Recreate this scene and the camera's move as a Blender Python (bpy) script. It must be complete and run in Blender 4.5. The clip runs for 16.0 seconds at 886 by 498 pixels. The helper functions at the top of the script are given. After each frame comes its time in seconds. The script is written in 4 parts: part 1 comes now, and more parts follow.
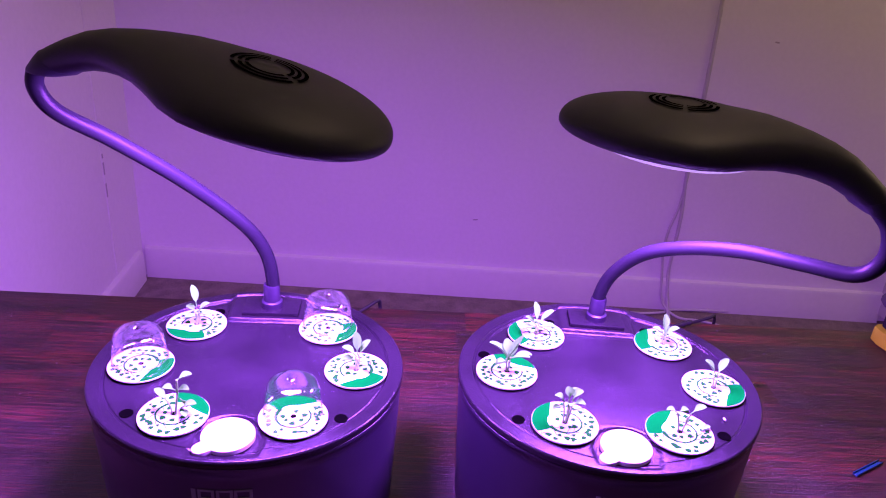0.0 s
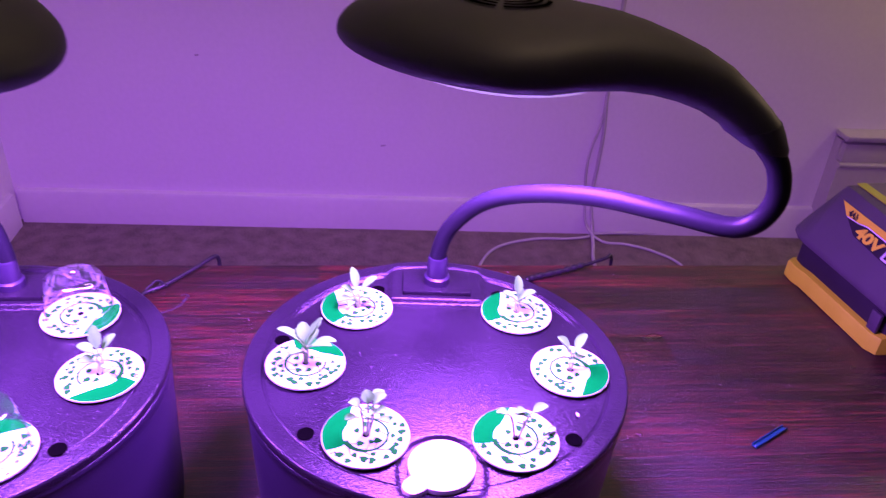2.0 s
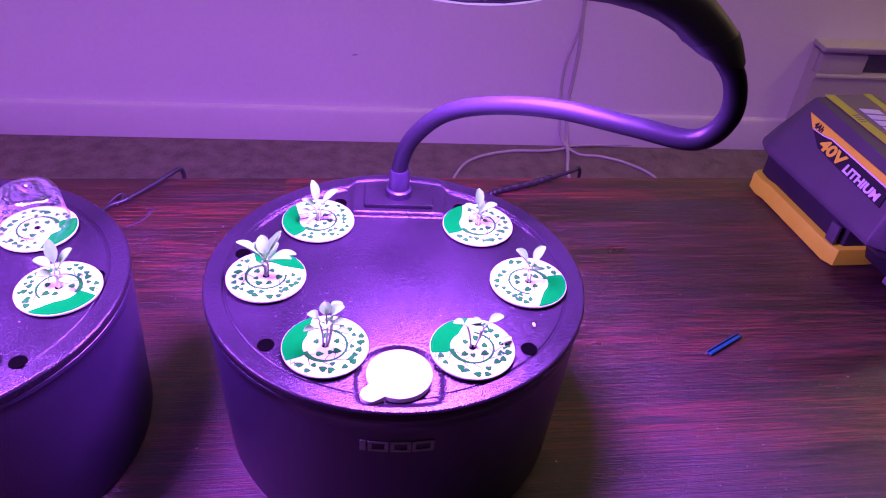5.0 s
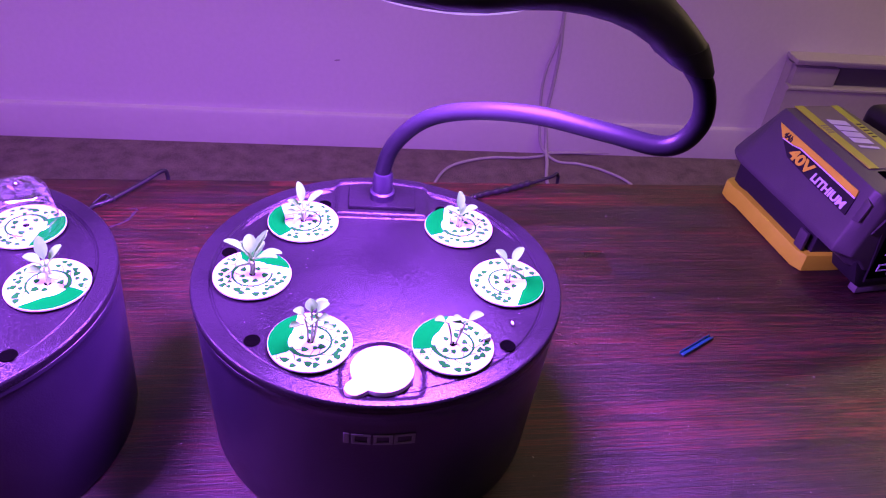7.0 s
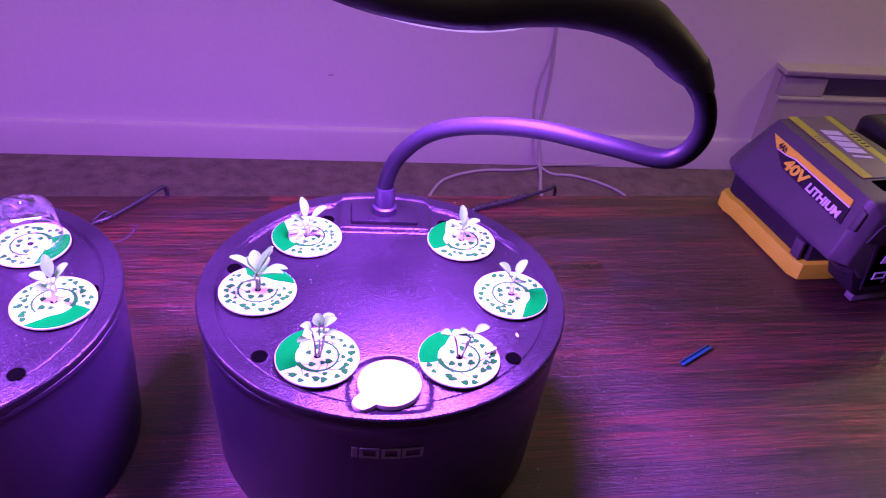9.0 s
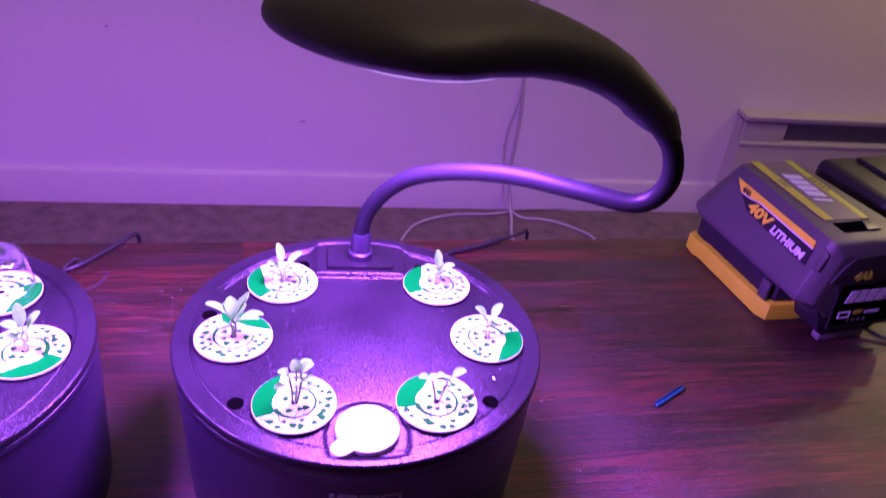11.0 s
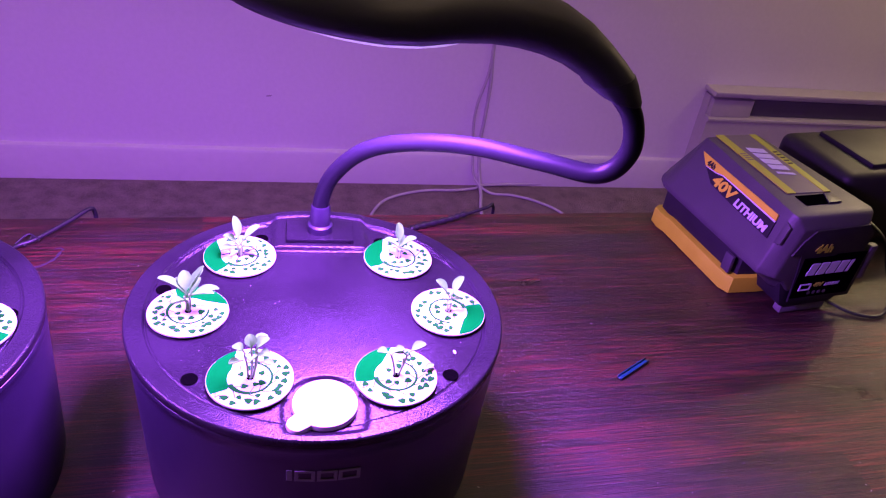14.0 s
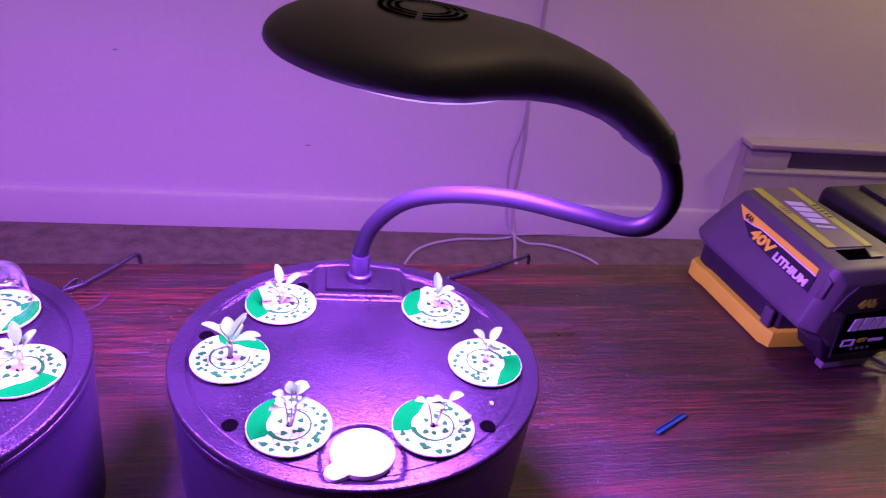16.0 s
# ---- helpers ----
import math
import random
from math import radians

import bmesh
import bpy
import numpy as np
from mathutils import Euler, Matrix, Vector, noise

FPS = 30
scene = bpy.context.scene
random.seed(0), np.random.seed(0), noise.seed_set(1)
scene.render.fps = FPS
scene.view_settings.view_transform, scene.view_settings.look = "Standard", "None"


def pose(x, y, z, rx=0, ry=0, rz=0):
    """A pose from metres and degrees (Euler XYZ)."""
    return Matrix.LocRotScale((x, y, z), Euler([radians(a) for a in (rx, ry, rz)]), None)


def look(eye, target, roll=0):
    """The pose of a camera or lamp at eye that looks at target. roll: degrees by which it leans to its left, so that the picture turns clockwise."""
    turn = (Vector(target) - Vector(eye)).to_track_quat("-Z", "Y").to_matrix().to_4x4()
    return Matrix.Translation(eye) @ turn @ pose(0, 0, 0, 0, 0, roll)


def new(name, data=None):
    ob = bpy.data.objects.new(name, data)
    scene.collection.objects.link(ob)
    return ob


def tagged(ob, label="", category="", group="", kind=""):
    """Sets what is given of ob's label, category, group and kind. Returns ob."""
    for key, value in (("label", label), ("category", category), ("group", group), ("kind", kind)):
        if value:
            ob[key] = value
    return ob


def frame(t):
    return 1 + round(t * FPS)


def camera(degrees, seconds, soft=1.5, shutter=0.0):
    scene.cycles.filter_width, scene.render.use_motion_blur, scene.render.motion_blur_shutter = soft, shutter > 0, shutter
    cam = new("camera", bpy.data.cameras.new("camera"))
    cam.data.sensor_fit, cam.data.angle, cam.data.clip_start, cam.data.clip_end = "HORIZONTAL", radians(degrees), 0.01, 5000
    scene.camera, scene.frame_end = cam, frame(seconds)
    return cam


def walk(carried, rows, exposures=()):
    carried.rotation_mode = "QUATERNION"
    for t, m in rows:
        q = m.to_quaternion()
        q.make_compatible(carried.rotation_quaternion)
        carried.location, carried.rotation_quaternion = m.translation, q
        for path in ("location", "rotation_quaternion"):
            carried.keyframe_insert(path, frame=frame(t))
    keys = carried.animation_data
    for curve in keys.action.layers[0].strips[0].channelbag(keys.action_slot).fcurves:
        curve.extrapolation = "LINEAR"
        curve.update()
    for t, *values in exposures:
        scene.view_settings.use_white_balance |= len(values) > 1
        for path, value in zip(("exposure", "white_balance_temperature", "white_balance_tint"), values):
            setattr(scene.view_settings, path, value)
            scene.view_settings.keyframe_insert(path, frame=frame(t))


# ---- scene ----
cam = camera(60.4, 16.0, soft=1.1, shutter=0.8)
PATH = [
    (0, (-0.153, -0.431, 0.467), (-0.072, 1.374, -0.391), 4.0),
    (0.5, (-0.16, -0.422, 0.464), (-0.03, 1.371, -0.411), 4.1),
    (0.8, (-0.127, -0.383, 0.455), (0.064, 1.388, -0.457), 4.0),
    (1, (-0.097, -0.357, 0.45), (0.121, 1.408, -0.465), 4.3),
    (1.5, (-0.075, -0.374, 0.453), (0.119, 1.367, -0.512), 3.9),
    (2, (-0.041, -0.298, 0.43), (0.169, 1.4, -0.605), 3.8),
    (2.5, (-0.035, -0.296, 0.434), (0.176, 1.385, -0.628), 3.4),
    (3, (-0.036, -0.304, 0.444), (0.161, 1.402, -0.58), 2.7),
    (3.5, (-0.033, -0.304, 0.44), (0.173, 1.371, -0.634), 3.1),
    (4, (-0.032, -0.301, 0.432), (0.209, 1.284, -0.764), 4.1),
    (4.2, (-0.029, -0.299, 0.431), (0.228, 1.265, -0.788), 4.6),
    (6.3, (-0.033, -0.304, 0.434), (0.232, 1.257, -0.787), 5.7),
    (6.5, (-0.036, -0.31, 0.437), (0.255, 1.246, -0.785), 6.0),
    (7, (-0.033, -0.313, 0.437), (0.284, 1.253, -0.765), 6.7),
    (7.5, (-0.043, -0.315, 0.441), (0.256, 1.261, -0.753), 6.0),
    (8, (-0.041, -0.318, 0.442), (0.253, 1.266, -0.743), 5.8),
    (10.5, (-0.041, -0.308, 0.434), (0.378, 1.27, -0.722), 7.5),
    (11, (-0.045, -0.318, 0.442), (0.369, 1.319, -0.63), 7.1),
    (11.5, (-0.043, -0.317, 0.44), (0.359, 1.351, -0.588), 6.7),
    (12, (-0.039, -0.317, 0.438), (0.392, 1.294, -0.665), 7.4),
    (12.5, (-0.039, -0.316, 0.438), (0.418, 1.279, -0.679), 7.8),
    (13, (-0.037, -0.316, 0.437), (0.435, 1.273, -0.682), 8.2),
    (13.5, (-0.038, -0.316, 0.437), (0.439, 1.269, -0.686), 8.3),
    (14, (-0.036, -0.315, 0.436), (0.448, 1.275, -0.677), 8.4),
    (14.5, (-0.036, -0.317, 0.438), (0.455, 1.292, -0.643), 8.4),
    (15, (-0.037, -0.322, 0.442), (0.439, 1.31, -0.611), 8.1),
    (15.5, (-0.036, -0.324, 0.442), (0.404, 1.336, -0.584), 7.7),
    (16, (-0.041, -0.318, 0.44), (0.361, 1.356, -0.577), 7.3),
]
walk(cam, [(t, look(eye, target, roll)) for t, eye, target, roll in PATH], exposures=((0, 0.0), (14.4, 0.0), (15.2, 0.1), (16, 0.22)))

# ---- light ----
LED_COLOUR = (0.390, 0.088, 1.0)
LED_WATTS = 18.6
world = bpy.data.worlds.new("world")
scene.world = world
world.use_nodes = True
world.node_tree.nodes["Background"].inputs["Color"].default_value = (1.0, 0.8, 0.6, 1)
world.node_tree.nodes["Background"].inputs["Strength"].default_value = 0.01


def area_lamp(name, m, colour, watts, size, shape="DISK"):
    data = bpy.data.lights.new(name, "AREA")
    data.shape, data.size, data.energy, data.color = shape, size, watts, colour
    ob = new(name, data)
    ob.matrix_world = m
    return ob


def bulb(name, at, colour, watts, radius):
    data = bpy.data.lights.new(name, "POINT")
    data.energy, data.color, data.shadow_soft_size = watts, colour, radius
    ob = new(name, data)
    ob.location = at
    return ob


# the room's own warm lamps: a shaded one beyond the charger, and a bulb under the ceiling
def shaded_lamp(name, at, target, colour, watts, radius, angle):
    data = bpy.data.lights.new(name, "SPOT")
    data.energy, data.color, data.shadow_soft_size = watts, colour, radius
    data.spot_size, data.spot_blend = radians(angle), 0.95
    ob = new(name, data)
    ob.matrix_world = look(at, target)
    return ob


shaded_lamp("room_lamp", (1.27, 0.86, 0.83), (0.86, -0.06, 0.0), (1.0, 0.76, 0.40), 62.0, 0.03, 50)
# added fill bulb with no lamp of its own; warms the right of the wall
bulb("wall_fill", (1.62, 0.88, 0.74), (1.0, 0.70, 0.46), 7.5, 0.06)
bulb("ceiling_lamp", (0.5, 0.55, 1.78), (1.0, 0.70, 0.46), 12.5, 0.12)


# ---- materials ----
def material(name, colour, rough=0.5, metal=0.0, vary=0.15, scale=8.0, fine=120.0, bump=0.1, bump_size=0.001,
             spec=0.5, stretch=(1, 1, 1), per_object=0.0, detail=5, emit=None, emit_strength=0.0, rough_vary=0.1):
    """A surface with variation at two scales, gloss variation and fine relief."""
    m = bpy.data.materials.new(name)
    m.use_nodes = True
    nt = m.node_tree
    n, l = nt.nodes, nt.links
    b = n["Principled BSDF"]
    co = n.new("ShaderNodeTexCoord")
    mp = n.new("ShaderNodeMapping")
    mp.inputs["Scale"].default_value = stretch
    l.new(co.outputs["Object"], mp.inputs["Vector"])
    big, small = n.new("ShaderNodeTexNoise"), n.new("ShaderNodeTexNoise")
    for tex, s in ((big, scale), (small, fine)):
        tex.inputs["Scale"].default_value = s
        tex.inputs["Detail"].default_value = detail
        l.new(mp.outputs[0], tex.inputs["Vector"])
    add = n.new("ShaderNodeMath")
    add.operation = "ADD"
    l.new(big.outputs["Fac"], add.inputs[0])
    l.new(small.outputs["Fac"], add.inputs[1])
    last = add
    if per_object:
        info = n.new("ShaderNodeObjectInfo")
        mul = n.new("ShaderNodeMath")
        mul.operation = "MULTIPLY_ADD"
        mul.inputs[1].default_value = per_object
        l.new(info.outputs["Random"], mul.inputs[0])
        l.new(add.outputs[0], mul.inputs[2])
        last = mul
    rng = n.new("ShaderNodeMapRange")
    rng.inputs["From Min"].default_value = 0.6
    rng.inputs["From Max"].default_value = 1.4 + per_object
    rng.inputs["To Min"].default_value = 1 - vary
    rng.inputs["To Max"].default_value = 1 + vary
    l.new(last.outputs[0], rng.inputs["Value"])
    mix = n.new("ShaderNodeVectorMath")
    mix.operation = "SCALE"
    mix.inputs[0].default_value = colour
    l.new(rng.outputs[0], mix.inputs["Scale"])
    l.new(mix.outputs[0], b.inputs["Base Color"])
    rr = n.new("ShaderNodeMapRange")
    rr.inputs["To Min"].default_value = max(0.02, rough - rough_vary)
    rr.inputs["To Max"].default_value = min(1.0, rough + rough_vary)
    l.new(big.outputs["Fac"], rr.inputs["Value"])
    l.new(rr.outputs[0], b.inputs["Roughness"])
    b.inputs["Metallic"].default_value = metal
    b.inputs["Specular IOR Level"].default_value = spec
    if bump:
        bp = n.new("ShaderNodeBump")
        bp.inputs["Strength"].default_value = bump
        bp.inputs["Distance"].default_value = bump_size
        l.new(small.outputs["Fac"], bp.inputs["Height"])
        l.new(bp.outputs[0], b.inputs["Normal"])
    if emit:
        b.inputs["Emission Color"].default_value = (*emit, 1)
        b.inputs["Emission Strength"].default_value = emit_strength
    return m


def wood_material(name, dark, light, rough):
    m = bpy.data.materials.new(name)
    m.use_nodes = True
    nt = m.node_tree
    n, l = nt.nodes, nt.links
    b = n["Principled BSDF"]
    co, info = n.new("ShaderNodeTexCoord"), n.new("ShaderNodeObjectInfo")
    off = n.new("ShaderNodeVectorMath")
    off.operation = "MULTIPLY_ADD"
    off.inputs[1].default_value = (7, 3, 5)
    l.new(info.outputs["Random"], off.inputs[0])
    l.new(co.outputs["Object"], off.inputs[2])
    streaks = []
    for scale, stretch in ((8, (0.30, 5, 5)), (26, (0.35, 9, 9)), (170, (0.10, 5.5, 5.5)), (7, (0.8, 1.6, 1)), (330, (0.03, 4.5, 4.5)), (5, (0.9, 1.7, 1))):
        mp, tex = n.new("ShaderNodeMapping"), n.new("ShaderNodeTexNoise")
        mp.inputs["Scale"].default_value = stretch
        tex.inputs["Scale"].default_value = scale
        tex.inputs["Detail"].default_value = 8
        tex.inputs["Roughness"].default_value = 0.68
        l.new(off.outputs[0], mp.inputs["Vector"])
        l.new(mp.outputs[0], tex.inputs["Vector"])
        streaks.append(tex)
    low = n.new("ShaderNodeMath")
    low.operation = "MULTIPLY"
    low.inputs[1].default_value = 0.50
    l.new(streaks[0].outputs["Fac"], low.inputs[0])
    mean = n.new("ShaderNodeMath")
    mean.operation = "MULTIPLY_ADD"
    mean.inputs[1].default_value = 0.5
    l.new(streaks[1].outputs["Fac"], mean.inputs[0])
    l.new(low.outputs[0], mean.inputs[2])
    more = n.new("ShaderNodeMath")
    more.operation = "MULTIPLY_ADD"
    more.inputs[1].default_value = 1.6
    l.new(streaks[2].outputs["Fac"], more.inputs[0])
    l.new(mean.outputs[0], more.inputs[2])
    tone = n.new("ShaderNodeMath")
    tone.operation = "MULTIPLY_ADD"
    tone.inputs[1].default_value = 0.08
    l.new(info.outputs["Random"], tone.inputs[0])
    l.new(more.outputs[0], tone.inputs[2])
    ramp = n.new("ShaderNodeMapRange")
    ramp.inputs["From Min"].default_value = 1.34
    ramp.inputs["From Max"].default_value = 1.64
    l.new(tone.outputs[0], ramp.inputs["Value"])
    mix = n.new("ShaderNodeMix")
    mix.data_type = "RGBA"
    mix.inputs["A"].default_value = (*dark, 1)
    mix.inputs["B"].default_value = (*light, 1)
    l.new(ramp.outputs[0], mix.inputs["Factor"])
    # pale fine scratches, then broad dust patches tinted to imitate the grow lights' haze
    last = mix
    for tex, low_edge, high_edge, amount, tint in ((streaks[4], 0.56, 0.68, 0.85, (0.19, 0.06, 0.042)), (streaks[5], 0.50, 0.74, 0.30, (0.050, 0.034, 0.048))):
        cut = n.new("ShaderNodeMapRange")
        cut.inputs["From Min"].default_value, cut.inputs["From Max"].default_value = low_edge, high_edge
        cut.inputs["To Max"].default_value = amount
        l.new(tex.outputs["Fac"], cut.inputs["Value"])
        over = n.new("ShaderNodeMix")
        over.data_type = "RGBA"
        over.inputs["B"].default_value = (*tint, 1)
        l.new(cut.outputs[0], over.inputs["Factor"])
        l.new(last.outputs["Result"], over.inputs["A"])
        last = over
    l.new(last.outputs["Result"], b.inputs["Base Color"])
    rr = n.new("ShaderNodeMapRange")
    rr.inputs["From Min"].default_value, rr.inputs["From Max"].default_value = 0.3, 0.7
    rr.inputs["To Min"].default_value, rr.inputs["To Max"].default_value = rough - 0.08, rough + 0.12
    l.new(streaks[3].outputs["Fac"], rr.inputs["Value"])
    l.new(rr.outputs[0], b.inputs["Roughness"])
    bp = n.new("ShaderNodeBump")
    b.inputs["Specular IOR Level"].default_value = 0.72
    bp.inputs["Strength"].default_value = 0.7
    bp.inputs["Distance"].default_value = 0.0011
    l.new(more.outputs[0], bp.inputs["Height"])
    l.new(bp.outputs[0], b.inputs["Normal"])
    return m


def clear_material(name, tint=(1, 1, 1), rough=0.06):
    """Thin clear plastic: lets light straight through, with more gloss at a glance."""
    m = bpy.data.materials.new(name)
    m.use_nodes = True
    nt = m.node_tree
    n, l = nt.nodes, nt.links
    n.remove(n["Principled BSDF"])
    tr, gl, lw, mix = (n.new("ShaderNodeBsdfTransparent"), n.new("ShaderNodeBsdfGlossy"),
                       n.new("ShaderNodeLayerWeight"), n.new("ShaderNodeMixShader"))
    power, gain = n.new("ShaderNodeMath"), n.new("ShaderNodeMath")
    tr.inputs["Color"].default_value = (*tint, 1)
    gl.inputs["Roughness"].default_value = rough
    lw.inputs["Blend"].default_value = 0.5
    power.operation, gain.operation = "POWER", "MULTIPLY_ADD"
    power.inputs[1].default_value = 2.4
    gain.inputs[1].default_value, gain.inputs[2].default_value = 0.55, 0.085
    l.new(lw.outputs["Facing"], power.inputs[0])
    l.new(power.outputs[0], gain.inputs[0])
    l.new(gain.outputs[0], mix.inputs[0])
    l.new(tr.outputs[0], mix.inputs[1])
    l.new(gl.outputs[0], mix.inputs[2])
    l.new(mix.outputs[0], n["Material Output"].inputs["Surface"])
    return m


WALL = material("wall_paint", (0.76, 0.74, 0.72), 0.75, vary=0.04, scale=3, fine=90, bump=0.12, bump_size=0.002)
TRIM = material("trim_paint", (0.70, 0.68, 0.66), 0.45, vary=0.04, scale=5, fine=60, bump=0.05)
CEILING = material("ceiling_paint", (0.8, 0.79, 0.77), 0.9, vary=0.03)
CARPET = material("carpet_pile", (0.27, 0.22, 0.19), 0.95, vary=0.45, scale=28, fine=420, bump=1.0, bump_size=0.006, spec=0.1)
WOOD = wood_material("dark_stained_wood", (0.0065, 0.0032, 0.0028), (0.165, 0.0240, 0.0165), 0.33)
WOOD_DARK = wood_material("darker_stained_wood", (0.0055, 0.0030, 0.0028), (0.062, 0.0115, 0.0092), 0.33)
SHELL = material("black_plastic", (0.0130, 0.0092, 0.0215), 0.4, vary=0.15, scale=20, fine=900, bump=0.25, bump_size=0.0004)
# the strong tone speckle paints in glints that the fine relief would give
LID = material("textured_black_plastic", (0.0086, 0.0075, 0.0102), 0.19, vary=0.6, scale=18, fine=1350, bump=0.5, bump_size=0.0005, rough_vary=0.04, spec=0.23, detail=1.0)
MATTE = material("matte_black_plastic", (0.013, 0.0148, 0.0215), 0.5, spec=0.3, vary=0.1, scale=14, fine=800, bump=0.12, bump_size=0.0003)
# flat black: the label sheet, and the painted darkness of holes and slots
SLOT = material("dark_void", (0.001, 0.001, 0.001), 0.8, vary=0.05, spec=0.0, bump=0)
NECK = material("gooseneck_rubber", (0.0085, 0.0088, 0.0118), 0.36, spec=0.065, vary=0.12, scale=30, fine=500, bump=0.15, bump_size=0.0003)
CARD = material("white_card", (0.41, 0.5, 0.43), 0.5, spec=0.1, vary=0.03, scale=60, fine=400, bump=0.05, bump_size=0.0002)
GREEN = material("green_print", (0.0005, 0.15, 0.0095), 0.95, spec=0.0, vary=0.06, scale=50, fine=400, bump=0.03, bump_size=0.0002)
LEAFPRINT = material("dark_green_print", (0.005, 0.088, 0.0085), 0.95, spec=0.0, vary=0.25, scale=160, fine=500, bump=0)
CAPWHITE = material("white_plastic", (0.5, 0.52, 0.48), 0.4, spec=0.2, vary=0.03, scale=40, fine=300, bump=0.05, bump_size=0.0002)
SPROUT = material("pale_seedling", (0.088, 0.325, 0.056), 0.55, spec=0.1, vary=0.12, scale=90, fine=600, bump=0.2, bump_size=0.0003)
STEM = material("pale_pink_stem", (0.21, 0.42, 0.13), 0.55, spec=0.1, vary=0.15, scale=150, fine=600, bump=0.1, bump_size=0.0003)
DOME = clear_material("clear_plastic", (0.96, 0.94, 0.98), 0.10)
DIFFUSER = material("grow_light_diffuser", (0.8, 0.8, 0.8), 0.4, vary=0.02, emit=(0.6, 0.35, 1.0), emit_strength=0.9)
LOGO = material("grey_print", (0.15, 0.14, 0.16), 0.5, vary=0.05, scale=200)
PACK = material("charcoal_plastic", (0.042, 0.042, 0.043), 0.5, vary=0.12, scale=30, fine=900, bump=0.5, bump_size=0.0004)
PACKDARK = material("black_rubber_plastic", (0.010, 0.0095, 0.0115), 0.56, spec=0.3, vary=0.12, scale=30, fine=800, bump=0.3, bump_size=0.0004)
ORANGE = material("orange_print", (0.48, 0.48, 0.022), 0.45, vary=0.05, scale=80, bump=0.03)
AMBER = material("amber_plastic", (0.34, 0.46, 0.012), 0.45, vary=0.08, scale=40, fine=500, bump=0.15, bump_size=0.0003)
YELLOW = material("yellow_print", (0.30, 0.42, 0.02), 0.5, vary=0.06, scale=80, bump=0.03)
PLATE = material("grey_label", (0.085, 0.08, 0.075), 0.45, vary=0.06, scale=60, bump=0.05)
WHITEPRINT = material("white_print", (0.44, 0.5, 0.5), 0.45, vary=0.04, scale=100, bump=0.02)
LATCH = material("light_grey_plastic", (0.085, 0.085, 0.085), 0.5, vary=0.1, scale=60, fine=500, bump=0.1, bump_size=0.0003)
CORD = material("black_cord", (0.012, 0.012, 0.013), 0.4, vary=0.1, scale=60, fine=400, bump=0.1, bump_size=0.0003)
WHITECORD = material("white_cord", (0.5, 0.48, 0.47), 0.45, vary=0.06, scale=30, fine=300, bump=0.05, bump_size=0.0004)
BLUE = material("blue_plastic", (0.004, 0.06, 0.10), 0.3, vary=0.12, scale=150, fine=500, bump=0.1, bump_size=0.0003)
HEATER = material("heater_enamel", (0.52, 0.5, 0.47), 0.45, vary=0.06, scale=6, fine=80, bump=0.05)
SLOTSHADE = material("heater_slot_shade", (0.10, 0.085, 0.11), 0.6, vary=0.1, scale=20)
DUST = material("dust_specks", (0.6, 0.55, 0.55), 0.8, vary=0.2, scale=200)
MARK = material("wall_scuff", (0.42, 0.38, 0.37), 0.8, vary=0.2, scale=80)


# ---- builders ----
def part(name, bm, mat, parent=None, label="", smooth=True, m=None):
    """Links a bmesh as one mesh object, under a thing or under a part."""
    bmesh.ops.recalc_face_normals(bm, faces=bm.faces)
    me = bpy.data.meshes.new(name)
    bm.to_mesh(me)
    bm.free()
    me.materials.append(mat)
    if smooth:
        me.polygons.foreach_set("use_smooth", [True] * len(me.polygons))
        me.set_sharp_from_angle(angle=radians(38))
    ob = new(name, me)
    if parent is not None:
        ob.parent = parent
    if m is not None:
        ob.matrix_basis = m
    if label:
        tagged(ob, label)
    return ob


def thing(name, m, label, category, group="", kind=""):
    ob = new(name)
    ob.empty_display_size = 0.02
    ob.matrix_basis = m
    return tagged(ob, label, category, group, kind)


def box(size, at=(0, 0, 0), bevel=0.0, segments=2, m=None):
    bm = bmesh.new()
    bmesh.ops.create_cube(bm, size=1)
    bmesh.ops.scale(bm, vec=size, verts=bm.verts)
    if bevel:
        bmesh.ops.bevel(bm, geom=list(bm.edges), offset=bevel, segments=segments, profile=0.6, affect="EDGES")
    bmesh.ops.translate(bm, vec=at, verts=bm.verts)
    if m is not None:
        bm.transform(m)
    return bm


def merge(*bms):
    out = bmesh.new()
    for b in bms:
        me = bpy.data.meshes.new("scratch")
        b.to_mesh(me)
        b.free()
        out.from_mesh(me)
        bpy.data.meshes.remove(me)
    return out


def lathe(profile, steps=64, squash=(1, 1)):
    """Turns (radius, height) pairs round the z axis; a radius of nought closes the end."""
    bm = bmesh.new()
    rings = []
    for r, z in profile:
        if r <= 1e-7:
            rings.append([bm.verts.new((0, 0, z))])
        else:
            rings.append([bm.verts.new((r * squash[0] * math.cos(2 * math.pi * k / steps), r * squash[1] * math.sin(2 * math.pi * k / steps), z))
                          for k in range(steps)])
    for a, b in zip(rings, rings[1:]):
        for k in range(steps):
            q = (k + 1) % steps
            if len(a) == 1 and len(b) > 1:
                bm.faces.new((a[0], b[k], b[q]))
            elif len(b) == 1 and len(a) > 1:
                bm.faces.new((a[k], b[0], a[q]))
            elif len(a) > 1:
                bm.faces.new((a[k], b[k], b[q], a[q]))
    return bm


